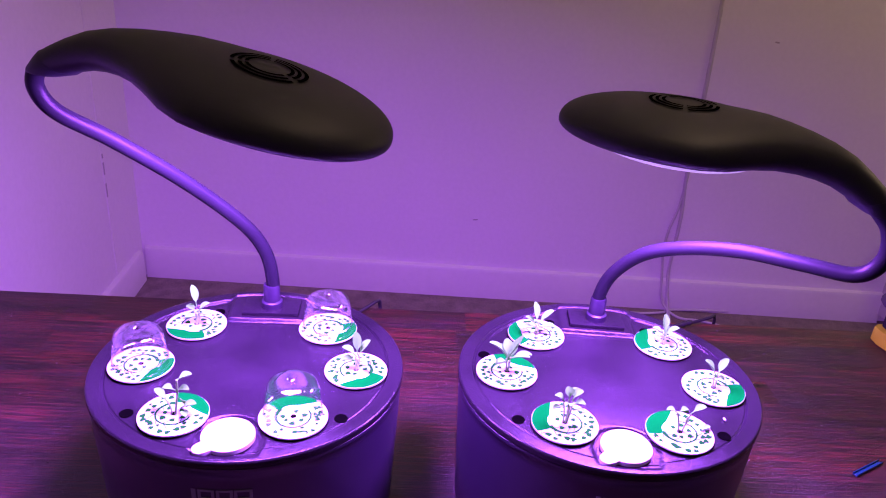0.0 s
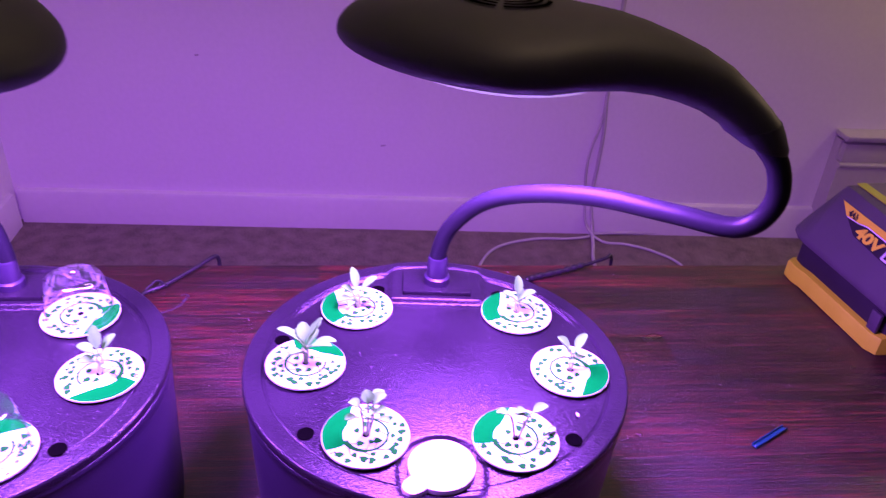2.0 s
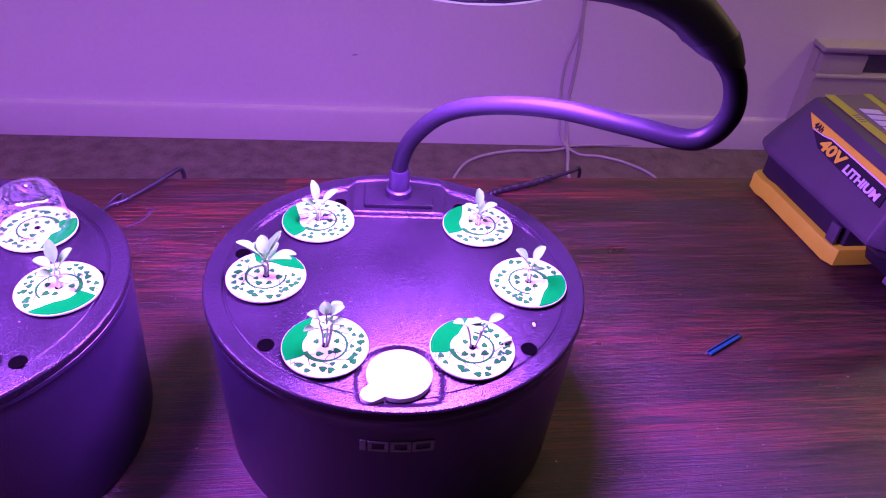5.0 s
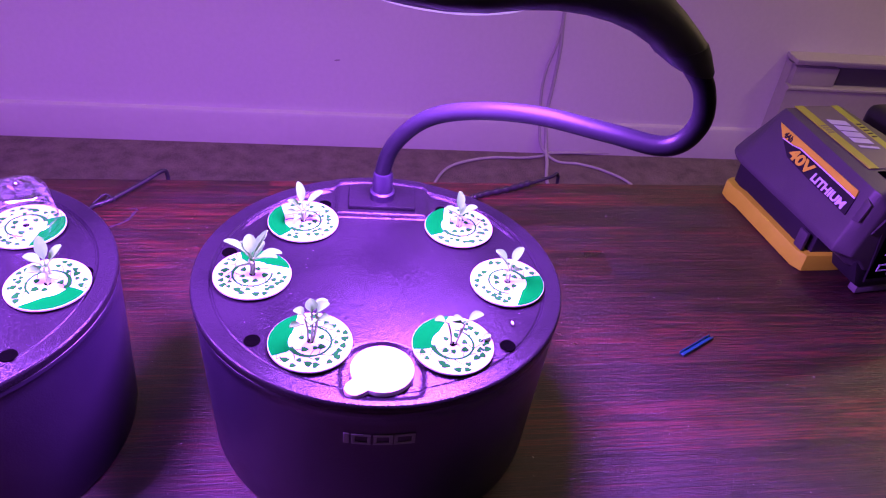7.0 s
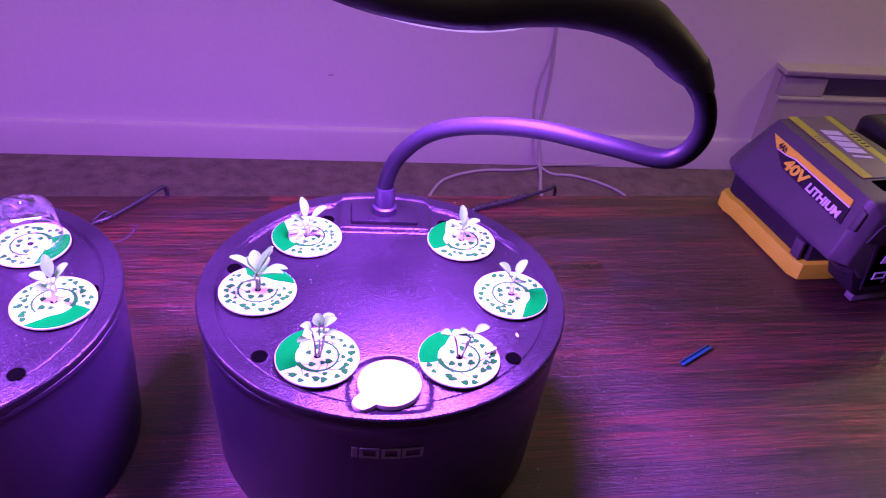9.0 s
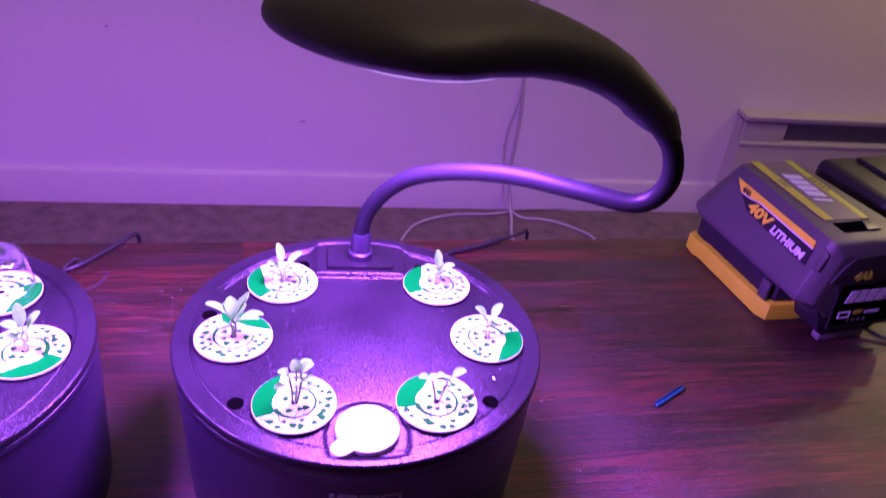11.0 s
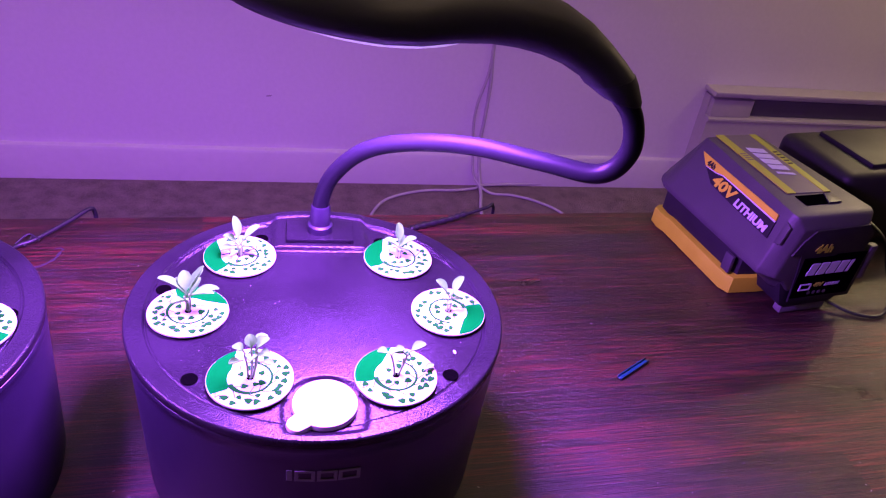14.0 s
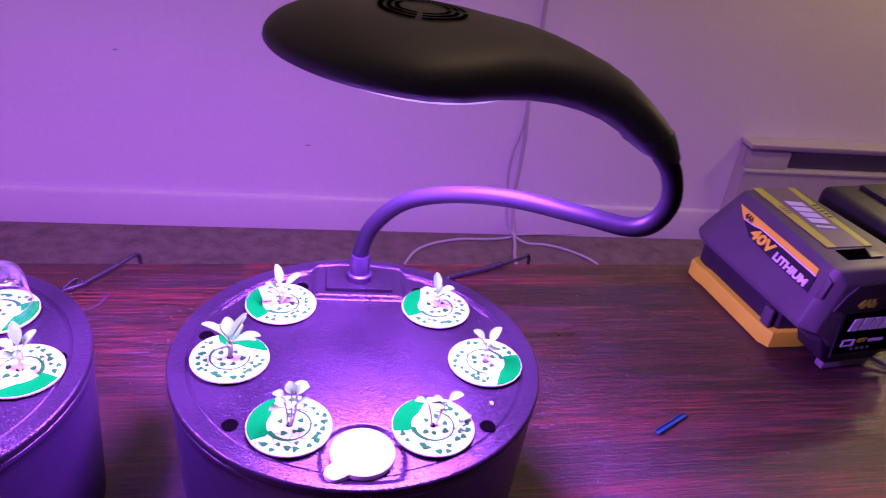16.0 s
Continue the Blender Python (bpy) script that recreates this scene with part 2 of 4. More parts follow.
def spline(points, per=8):
    """A smooth line through the points."""
    p = [Vector(q) for q in points]
    p = [2 * p[0] - p[1]] + p + [2 * p[-1] - p[-2]]
    out = []
    for i in range(1, len(p) - 2):
        a, b, c, d = p[i - 1:i + 3]
        for k in range(per):
            t = k / per
            out.append(0.5 * ((2 * b) + (c - a) * t + (2 * a - 5 * b + 4 * c - d) * t * t + (3 * b - a - 3 * c + d) * t ** 3))
    out.append(p[-2])
    return out


def tube(points, radius, sides=12, per=8):
    """A round rod along a smooth line; radius is a number or a function of the way along, 0 to 1."""
    line = spline(points, per)
    bm = bmesh.new()
    rings, up = [], None
    for i, p in enumerate(line):
        d = (line[min(i + 1, len(line) - 1)] - line[max(i - 1, 0)]).normalized()
        if up is None:
            up = d.orthogonal()
        up = (up - d * up.dot(d)).normalized()
        side = d.cross(up)
        r = radius(i / (len(line) - 1)) if callable(radius) else radius
        rings.append([bm.verts.new(p + r * (math.cos(a) * up + math.sin(a) * side)) for a in (2 * math.pi * k / sides for k in range(sides))])
    for a, b in zip(rings, rings[1:]):
        for k in range(sides):
            bm.faces.new((a[k], a[(k + 1) % sides], b[(k + 1) % sides], b[k]))
    bm.faces.new(rings[0])
    bm.faces.new(rings[-1])
    return bm


def slab(outline, z0, z1, bevel=0.0):
    """An outline in the xy plane raised from z0 to z1."""
    bm = bmesh.new()
    bm.faces.new([bm.verts.new((x, y, z0)) for x, y in outline])
    top = bmesh.ops.extrude_face_region(bm, geom=list(bm.faces))
    bmesh.ops.translate(bm, vec=(0, 0, z1 - z0), verts=[v for v in top["geom"] if isinstance(v, bmesh.types.BMVert)])
    if bevel:
        edges = [e for e in bm.edges if all(abs(v.co.z - z1) < 1e-7 for v in e.verts)]
        bmesh.ops.bevel(bm, geom=edges, offset=bevel, segments=2, profile=0.6, affect="EDGES")
    return bm


def circle(r, n, cx=0, cy=0, a0=0, a1=360):
    return [(cx + r * math.cos(radians(a0 + (a1 - a0) * k / n)), cy + r * math.sin(radians(a0 + (a1 - a0) * k / n))) for k in range(n)]


# ---- room ----
FLOOR = -0.53
NORTH = pose(0, 1.385, FLOOR, 0, 0, -1.8)   # foot of the back wall
part("floor", box((5.0, 5.0, 0.1), (1.3, -0.95, FLOOR - 0.05)), CARPET, smooth=False)
tagged(bpy.data.objects["floor"], "grey-brown short pile carpet floor", "floor", kind="structure")


def structure(name, bm, mat, label, m=None, smooth=False):
    ob = part(name, bm, mat, None, smooth=smooth, m=m)
    return tagged(ob, label, name.split("_")[0], kind="structure")


structure("wall_north", box((4.9, 0.12, 2.45), (1.3, 0.06, 1.22)), WALL, "plain off-white painted wall with scuffs", NORTH)
structure("wall_west", box((0.12, 4.9, 2.45), (-0.93, -1.0, FLOOR + 1.22)), WALL, "plain off-white painted side wall")
structure("wall_east", box((0.12, 4.9, 2.45), (3.7, -1.0, FLOOR + 1.22)), WALL, "plain off-white painted wall")
structure("wall_south", box((4.9, 0.12, 2.45), (1.3, -3.35, FLOOR + 1.22)), WALL, "plain off-white painted wall")
structure("ceiling", box((5.0, 5.0, 0.1), (1.3, -0.95, FLOOR + 2.45)), CEILING, "plain white ceiling")


def skirting(length):
    bm = slab([(0, 0), (0.014, 0), (0.014, 0.078), (0.011, 0.085), (0.004, 0.088), (0, 0.088)], 0, length)
    return bm


structure("baseboard_north", skirting(1.98), TRIM, "white painted baseboard along the wall", NORTH @ pose(-0.86, 0, 0) @ Matrix(((0, 0, 1, 0), (-1, 0, 0, 0), (0, 1, 0, 0), (0, 0, 0, 1))), True)
structure("baseboard_west", skirting(4.0), TRIM, "white painted baseboard along the side wall", pose(-0.87, -2.62, FLOOR) @ Matrix(((1, 0, 0, 0), (0, 0, 1, 0), (0, 1, 0, 0), (0, 0, 0, 1))), True)
# a flush panel seam with worn dashes on the side wall
structure("trim_west", box((0.002, 0.004, 2.3), (-0.8695, 1.235, FLOOR + 1.24), 0.0005), WALL, "narrow painted seam strip on the side wall")
for z, hgt in ((-0.165, 0.03), (-0.218, 0.034), (-0.135, 0.01)):
    tagged(part("wall_chip", box((0.001, 0.006, hgt), (-0.868, 1.236, z), 0.0003), MARK), "dark worn chip in the painted seam", "chip", "chips in the seam")


# ---- baseboard heater ----
def heater():
    h = thing("baseboard_heater", NORTH @ pose(1.115, 0, 0), "long white enamel baseboard heater against the wall", "heater")
    prof = [(-0.001, 0.03), (-0.046, 0.03), (-0.050, 0.035), (-0.050, 0.222), (-0.054, 0.226), (-0.054, 0.231), (-0.050, 0.234), (-0.030, 0.234), (-0.030, 0.285), (-0.001, 0.285)]
    bm = slab([(y, z) for y, z in prof], 0, 1.6)
    bm.transform(Matrix(((0, 0, 1, 0), (1, 0, 0, 0), (0, 1, 0, 0), (0, 0, 0, 1))))
    part("casing", bm, HEATER, h)
    part("end_cap", box((0.115, 0.018, 0.046), (0.062, -0.0385, 0.2585), 0.0015), HEATER, h)
    part("top_ledge", box((1.63, 0.056, 0.013), (0.81, -0.0285, 0.2985), 0.003), HEATER, h)
    part("ledge_bead", box((1.63, 0.006, 0.007), (0.81, -0.0575, 0.303), 0.002), HEATER, h)
    # dark violet-grey strip: the slot's inner shade put into colour
    part("air_slot_shade", box((1.45, 0.004, 0.044), (0.85, -0.032, 0.2575), 0.001), SLOTSHADE, h, "dark strip painted as the shade inside the air slot")
    return h


heater()


# ---- table ----
def table():
    t = thing("coffee_table", pose(0.05, -0.04, 0), "dark red-brown stained plank coffee table with worn gloss", "table")
    part("core", box((1.74, 0.80, 0.03), (0, 0, -0.026), 0.002), WOOD, t)
    for x in (-0.8, 0.8):
        for y in (-0.34, 0.34):
            part("leg", box((0.07, 0.07, -FLOOR - 0.04), (x, y, (FLOOR - 0.04) / 2), 0.004), WOOD, t)
    rng = random.Random(4)
    y1, row = 0.414, 0
    while y1 > -0.40:
        width = min(rng.uniform(0.036, 0.062), y1 + 0.41)
        cuts = [-0.9, *sorted(rng.uniform(-0.75, 0.75) for _ in range(3)), 0.9] if row else [-0.9, -0.135, 0.52, 0.9]
        for a, b in zip(cuts, cuts[1:]):
            dark = rng.random() < 0.12 or (row in (1, 3, 4) and (a + b) / 2 > 0.0)
            part("plank", box((b - a - 0.00003, width - 0.00003, 0.018), ((a + b) / 2, y1 - width / 2, -0.009)), WOOD_DARK if dark else WOOD, t)
        y1 -= width
        row += 1
    return t


table()


# ---- hydroponic planters ----
LID_Z = 0.1285
SQUASH = 0.964
LID_X, LID_Y = -0.001, 0.0083
HEAD_A, HEAD_B = 0.0831, 0.0723


def lid_height(x, y):
    """Relief of the planter lid above its flat field."""
    def step(v, a, b):
        t = min(1, max(0, (v - a) / (b - a)))
        return t * t * (3 - 2 * t)
    r = math.hypot(x - LID_X, (y - LID_Y) / SQUASH)
    z = 0.0
    # fine step round the field, then a flat rim with a tight outer edge
    z += 0.0009 * step(r, 0.1052, 0.1060)
    z -= 0.0006 * step(r, 0.1034, 0.1042) * (1 - step(r, 0.1046, 0.1054))
    z -= 0.0010 * step(r, 0.1152, 0.1166) ** 2
    # raised bridge at the back, which carries the lamp foot
    back = step(y, 0.0675, 0.0705) * (1 - step(abs(x), 0.0295, 0.0355))
    z += 0.0034 * back * (1 - 0.8 * step(r, 0.1095, 0.1155))
    # curved lips beside the bridge
    lip = math.exp(-((r - 0.1020) / 0.0016) ** 2) * step(y, 0.045, 0.06) * step(abs(x), 0.0345, 0.038)
    z += 0.0016 * lip
    # pocket round the filler cap, open to the front, with two short horns
    d = math.hypot(x, (y + 0.0785) * (1.0 if y > -0.0785 else 0.62))
    z -= 0.0021 * (1 - step(d, 0.0218, 0.0246)) * (1 - step(r, 0.1075, 0.1125))
    return z


def lid_mesh():
    bm = bmesh.new()
    steps = 320
    radii = [0.003 + 0.047 * k / 8 for k in range(8)] + [0.050 + 0.046 * k / 60 for k in range(60)] + [0.096 + 0.0206 * k / 52 for k in range(53)]
    rings = []
    for r in radii:
        ring = []
        for k in range(steps):
            a = 2 * math.pi * k / steps
            x, y = r * math.cos(a) + LID_X, r * math.sin(a) * SQUASH + LID_Y
            ring.append(bm.verts.new((x, y, LID_Z + lid_height(x, y))))
        rings.append(ring)
    for r, z in ((0.1168, LID_Z - 0.0010), (0.1168, LID_Z - 0.0042), (0.1130, LID_Z - 0.0044)):
        rings.append([bm.verts.new((r * math.cos(2 * math.pi * k / steps) + LID_X, r * math.sin(2 * math.pi * k / steps) * SQUASH + LID_Y, z)) for k in range(steps)])
    bm.faces.new(rings[0])
    for a, b in zip(rings, rings[1:]):
        for k in range(steps):
            q = (k + 1) % steps
            bm.faces.new((a[k], b[k], b[q], a[q]))
    return bm


def head_sections():
    """Spine of the lamp head from its round end to its tail: place, half width, rise and drop."""
    out = []
    n = 26
    for k in range(n + 1):
        u = HEAD_A * math.cos(math.pi * 0.60 * k / n)
        f = math.sqrt(max(0.0, 1 - (u / HEAD_A) ** 2))
        out.append((u, 0.0, max(0.0004, HEAD_B * f ** 0.96), max(0.0003, 0.0222 * f ** 0.85), max(0.0002, 0.0132 * f ** 0.8), 0))
    for u, w, hw, up, dn, tilt in ((-0.040, 0.0005, 0.0605, 0.0212, 0.0125, 0), (-0.054, 0.002, 0.0488, 0.0197, 0.0118, 0), (-0.068, 0.0022, 0.0365, 0.0180, 0.0115, 2),
                                   (-0.082, 0.0012, 0.0272, 0.0160, 0.0115, 8), (-0.095, -0.0012, 0.0208, 0.0145, 0.0112, 16), (-0.107, -0.0052, 0.0168, 0.0132, 0.0105, 27),
                                   (-0.118, -0.0112, 0.0142, 0.0118, 0.0098, 38), (-0.1245, -0.0158, 0.0128, 0.0116, 0.0110, 54), (-0.1290, -0.0190, 0.0118, 0.0118, 0.0116, 68)):
        out.append((u, w, hw, up, dn, tilt))
    return out


def skin(sections, sides=40, close_tail=True):
    bm = bmesh.new()
    rings = []
    for u, w, hw, up, dn, tilt in sections:
        t = radians(tilt)
        normal = Vector((-math.sin(t), 0, math.cos(t)))
        ring = []
        for k in range(sides):
            a = 2 * math.pi * k / sides
            c, s = math.cos(a), math.sin(a)
            lift = (up if s > 0 else dn) * (abs(s) ** 0.95) * (1 if s > 0 else -1)
            ring.append(bm.verts.new(Vector((u, hw * c, w)) + normal * lift))
        rings.append(ring)
    for a, b in zip(rings, rings[1:]):
        for k in range(sides):
            q = (k + 1) % sides
            bm.faces.new((a[k], a[q], b[q], b[k]))
    bm.faces.new(rings[0])
    bm.faces.new(rings[-1])
    return bm


def arc_slot(r0, r1, a0, a1, rise):
    """A curved slot that follows the lamp's domed top."""
    bm = bmesh.new()
    n = 26
    rows = []
    for k in range(n + 1):
        a = radians(a0 + (a1 - a0) * k / n)
        row = []
        for r in (r0, (r0 + r1) / 2, r1):
            u, v = r * math.cos(a), r * math.sin(a)
            f = math.sqrt(max(0, 1 - (u / HEAD_A) ** 2 ))
            hw = HEAD_B * f ** 0.96
            s = math.sqrt(max(0, 1 - (v / hw) ** 2))
            row.append(bm.verts.new((u, v, 0.0222 * f ** 0.85 * s ** 0.95 + rise)))
        rows.append(row)
    for a, b in zip(rows, rows[1:]):
        for j in range(2):
            bm.faces.new((a[j], a[j + 1], b[j + 1], b[j]))
    return bm


def planter(m, neck_points, head_pose, label):
    p = thing("hydroponic_planter", m, label, "planter", "hydroponic planters on the table")
    inv = m.inverted()
    part("body", lathe([(0, 0.001), (0.106, 0.001), (0.1100, 0.003), (0.1112, 0.008), (0.1154, 0.112), (0.1156, 0.1195), (0.1164, 0.1205), (0.1164, 0.1232), (0.1156, 0.1238), (0.112, 0.1239), (0.0, 0.1239)], 160, (1, SQUASH)), SHELL, p, "smooth black plastic tank", m=pose(LID_X, LID_Y, 0))
    lid = part("lid", lid_mesh(), LID, p, "black plastic lid with glints put into its speckled colour")
    # black discs on the lid give the holes their inner dark
    for x, y in ((-0.073, -0.056), (0.073, -0.056), (-0.0975, 0.024), (0.0975, 0.013), (-0.0405, 0.083), (0.043, 0.081)):
        part("drain_hole", lathe([(0.0047, LID_Z + 0.0002), (0.0046, LID_Z + 0.0006), (0.0043, LID_Z + 0.0005), (0, LID_Z + 0.0003)], 24), SLOT, lid, m=pose(x, y, 0))
    foot_x = (inv @ Vector(neck_points[0])).x
    plate = part("mount_plate", box((0.047, 0.027, 0.0035), (foot_x, 0.087, LID_Z + 0.0047), 0.0012), LID, p, "raised square lamp foot")
    part("collar", lathe([(0.0, 0), (0.0086, 0), (0.0088, 0.0012), (0.0088, 0.0050), (0.0080, 0.0056), (0.0071, 0.0060), (0.0069, 0.0190), (0.0063, 0.0207), (0.0, 0.0207)], 32), SHELL, plate, m=pose(foot_x, 0.087, LID_Z + 0.0063))
    part("gooseneck", tube([inv @ Vector(q) for q in neck_points] + [inv @ head_pose @ Vector((-0.1318, 0, -0.022))], 0.0056, 20, 10), NECK, p, "bent flexible grey gooseneck arm")
    head_m = inv @ head_pose
    head = part("lamp_head", skin(head_sections()), MATTE, p, "matte black drop-shaped lamp head", m=head_m)
    tail = [(-0.1289, -0.0189, 0.0121, 0.0121, 0.0118, 68), (-0.1310, -0.0213, 0.0121, 0.0122, 0.0120, 78), (-0.1342, -0.0258, 0.0116, 0.0126, 0.0122, 94), (-0.1346, -0.0268, 0.0110, 0.0124, 0.0120, 98)]
    part("tail_cap", skin(tail), MATTE, head)
    # black strips laid on the dome, coloured as the shade in its vents
    for r0, r1 in ((0.0128, 0.0151), (0.0170, 0.0194), (0.0213, 0.0239)):
        for a0, a1 in ((106, 194), (207, 324), (336, 457)):
            part("vent_slot", arc_slot(r0, r1, a0, a1, 0.0006), SLOT, head)
    part("diffuser", lathe([(0.0, -0.0140), (0.040, -0.0139), (0.047, -0.0134), (0.050, -0.0122), (0.049, -0.010), (0, -0.010)], 64, (1.08, 0.97)), DIFFUSER, head, "glowing violet light panel")
    area_lamp("grow_light", head_pose @ pose(0, 0, -0.0152), LED_COLOUR, LED_WATTS, 0.125)
    # maker's mark as plain bars on the front of the tank
    for cx, w in ((-0.0172, 0.0032), (-0.0092, 0.0108), (0.0025, 0.0108), (0.0142, 0.0118)):
        if w > 0.005:
            bm = merge(box((w, 0.0007, 0.0018), (0, 0, 0.0034), 0.0002, 1), box((w, 0.0007, 0.0018), (0, 0, -0.0034), 0.0002, 1),
                       box((0.002, 0.0007, 0.0052), (-w / 2 + 0.001, 0, 0), 0.0002, 1), box((0.002, 0.0007, 0.0052), (w / 2 - 0.001, 0, 0), 0.0002, 1))
        else:
            bm = box((w, 0.0007, 0.0088), (0, 0, 0), 0.0003, 1)
        a = cx / 0.1125
        part("logo_bar", bm, LOGO, p, m=pose(LID_X + 0.1153 * math.sin(a), LID_Y - 0.1153 * SQUASH * math.cos(a) - 0.0001, 0.1015, 2.3, 0, math.degrees(a) * SQUASH))
    return p


A_AT = pose(-0.271, 0.0515, 0, 0, 0, 1.6)
B_AT = pose(0.005, 0.056, 0, 0, 0, -3.6)
NECK_A = [(-0.270, 0.139, 0.136), (-0.269, 0.139, 0.160), (-0.274, 0.137, 0.187), (-0.289, 0.128, 0.215), (-0.324, 0.106, 0.256), (-0.362, 0.078, 0.295), (-0.388, 0.058, 0.319),
          (-0.396, 0.052, 0.336), (-0.392, 0.0505, 0.349)]
NECK_B = [(0.0105, 0.143, 0.136), (0.0105, 0.143, 0.158), (0.0175, 0.138, 0.182), (0.035, 0.124, 0.2075), (0.060, 0.104, 0.2240), (0.092, 0.076, 0.2365), (0.125, 0.047, 0.2420), (0.150, 0.024, 0.247),
          (0.1595, 0.016, 0.264), (0.1565, 0.017, 0.284)]
planter(A_AT, NECK_A, pose(-0.2493, 0.0317, 0.3412, -0.5, 13.9, -7.0), "round black hydroponic planter with domed pods and a raised lamp")
planter(B_AT, NECK_B, pose(0.0272, 0.0802, 0.3225, 1.9, -0.9, 154.0), "round black hydroponic planter with six sprouting pods")

# ---- pods, domes and seedlings ----
PODS = {"fl": (-0.0405, -0.058), "fr": (0.0405, -0.058), "l": (-0.080, 0.0), "r": (0.080, 0.0), "bl": (-0.0535, 0.059), "br": (0.0535, 0.059)}
POD_R = 0.02375


def green_band():
    rim = POD_R * 0.985
    pts = [(rim * math.cos(radians(a)), rim * math.sin(radians(a))) for a in range(-64, 37, 4)]
    inner = [(0.60, 0.48), (0.46, 0.40)]
    pts += [(x * POD_R, y * POD_R) for x, y in inner]
    pts += [(POD_R * 0.52 * math.cos(radians(a)), POD_R * 0.52 * math.sin(radians(a))) for a in range(36, -29, -8)]
    return slab(pts, 0.0026, 0.00275)


def vine_print(seed):
    rng = random.Random(seed)
    bms = []
    outer, inner = [], []
    for a in range(30, 292, 8):
        half = 0.0016 * max(0.42, 1 - (a - 30) / 150)
        for side, r in ((outer, POD_R * 0.50 + half), (inner, POD_R * 0.50 - half)):
            side.append((r * math.cos(radians(a)), r * math.sin(radians(a))))
    bms.append(slab(outer + inner[::-1], 0.0026, 0.0027))

    layer = [0.00272]

    def heart(cx, cy, s, turn):
        s *= 0.95
        layer[0] += 0.000004
        shape = [(-0.8, 0.0), (-0.95, 0.5), (-0.6, 0.85), (0.0, 0.85), (0.6, 0.5), (1.2, 0), (0.6, -0.5), (0.0, -0.85), (-0.6, -0.85), (-0.95, -0.5)]
        return slab([(cx + s * (x * math.cos(turn) - y * math.sin(turn)), cy + s * (x * math.sin(turn) + y * math.cos(turn))) for x, y in shape], 0.0026, layer[0])

    def twig(x0, y0, x1, y1, w):
        d = Vector((x1 - x0, y1 - y0))
        q = Vector((-d.y, d.x)).normalized() * w
        return slab([(x0 + q.x, y0 + q.y), (x1 + q.x * 0.6, y1 + q.y * 0.6), (x1 - q.x * 0.6, y1 - q.y * 0.6), (x0 - q.x, y0 - q.y)], 0.0026, 0.00268)

    # twigs that sweep off the ring with two or three leaves each, and leaves curling inside it
    for a, r in ((58, 0.78), (96, 0.70), (132, 0.80), (172, 0.70), (206, 0.80), (244, 0.70), (274, 0.78)):
        a += rng.uniform(-7, 7)
        tip = radians(a + 6)
        bms.append(twig(POD_R * 0.5 * math.cos(radians(a - 16)), POD_R * 0.5 * math.sin(radians(a - 16)), POD_R * (r - 0.08) * math.cos(tip), POD_R * (r - 0.08) * math.sin(tip), 0.00032))
        for off, far, size in ((-8, 0.02, 0.0023), (7, 0.06, 0.0021), (15, -0.08, 0.0017))[:rng.choice((2, 3, 3))]:
            b = radians(a + off + rng.uniform(-2, 2))
            q = POD_R * (r + far + rng.uniform(-0.03, 0.03))
            bms.append(heart(q * math.cos(b), q * math.sin(b), size * rng.uniform(0.85, 1.1), b + (-1.9 if off < 0 else 1.4) + rng.uniform(-0.6, 0.6)))
    for a, r, size in ((70, 0.30, 0.0022), (118, 0.26, 0.0018), (160, 0.33, 0.0024), (214, 0.30, 0.0020), (268, 0.33, 0.0024), (330, 0.24, 0.0019)):
        b = radians(a + rng.uniform(-10, 10))
        bms.append(twig(POD_R * 0.47 * math.cos(b - 0.5), POD_R * 0.47 * math.sin(b - 0.5), POD_R * r * math.cos(b), POD_R * r * math.sin(b), 0.00024))
        bms.append(heart(POD_R * r * math.cos(b), POD_R * r * math.sin(b), size, b + rng.uniform(-2.0, 2.0)))
    for _ in range(5):
        b, q = radians(rng.uniform(50, 300)), POD_R * rng.uniform(0.62, 0.9)
        bms.append(heart(q * math.cos(b), q * math.sin(b), rng.uniform(0.0012, 0.0017), rng.uniform(0, 6.3)))
    # a zigzag squiggle in the white corner beside the band
    zig = [(0.50, 0.62), (0.58, 0.72), (0.60, 0.58), (0.68, 0.68), (0.70, 0.54)]
    for (x0, y0), (x1, y1) in zip(zig, zig[1:]):
        bms.append(twig(x0 * POD_R, y0 * POD_R, x1 * POD_R, y1 * POD_R, 0.0003))
    return merge(*bms)


def pod_cover(base, key, green, seed, label):
    x, y = PODS[key]
    at = base @ pose(x, y, LID_Z + 0.0002)
    at = Matrix.Translation(at.translation) @ pose(0, 0, 0, 0, 0, green)
    p = thing("pod_cover", at, label, "pod cover", "printed pod covers")
    part("disc", lathe([(0, 0.0013), (0.0234, 0.0013), (POD_R, 0.0015), (POD_R, 0.0024), (0.02355, 0.0026), (0, 0.0026)], 72), CARD, p)
    part("basket_rim", lathe([(0, 0), (0.0195, 0), (0.0200, 0.0006), (0.0200, 0.0013), (0, 0.0013)], 40), SHELL, p, "black pod basket rim")
    part("green_band", green_band(), GREEN, p, "solid green printed band", smooth=False)
    part("printed_vine", vine_print(seed), LEAFPRINT, p, "dark green printed vine and leaves", smooth=False)
    # black button on the card, in place of the hole's shade
    part("centre_hole", lathe([(0.0021, 0.00262), (0.0019, 0.0029), (0.0016, 0.0028), (0, 0.0028)], 14), SLOT, p)
    return at


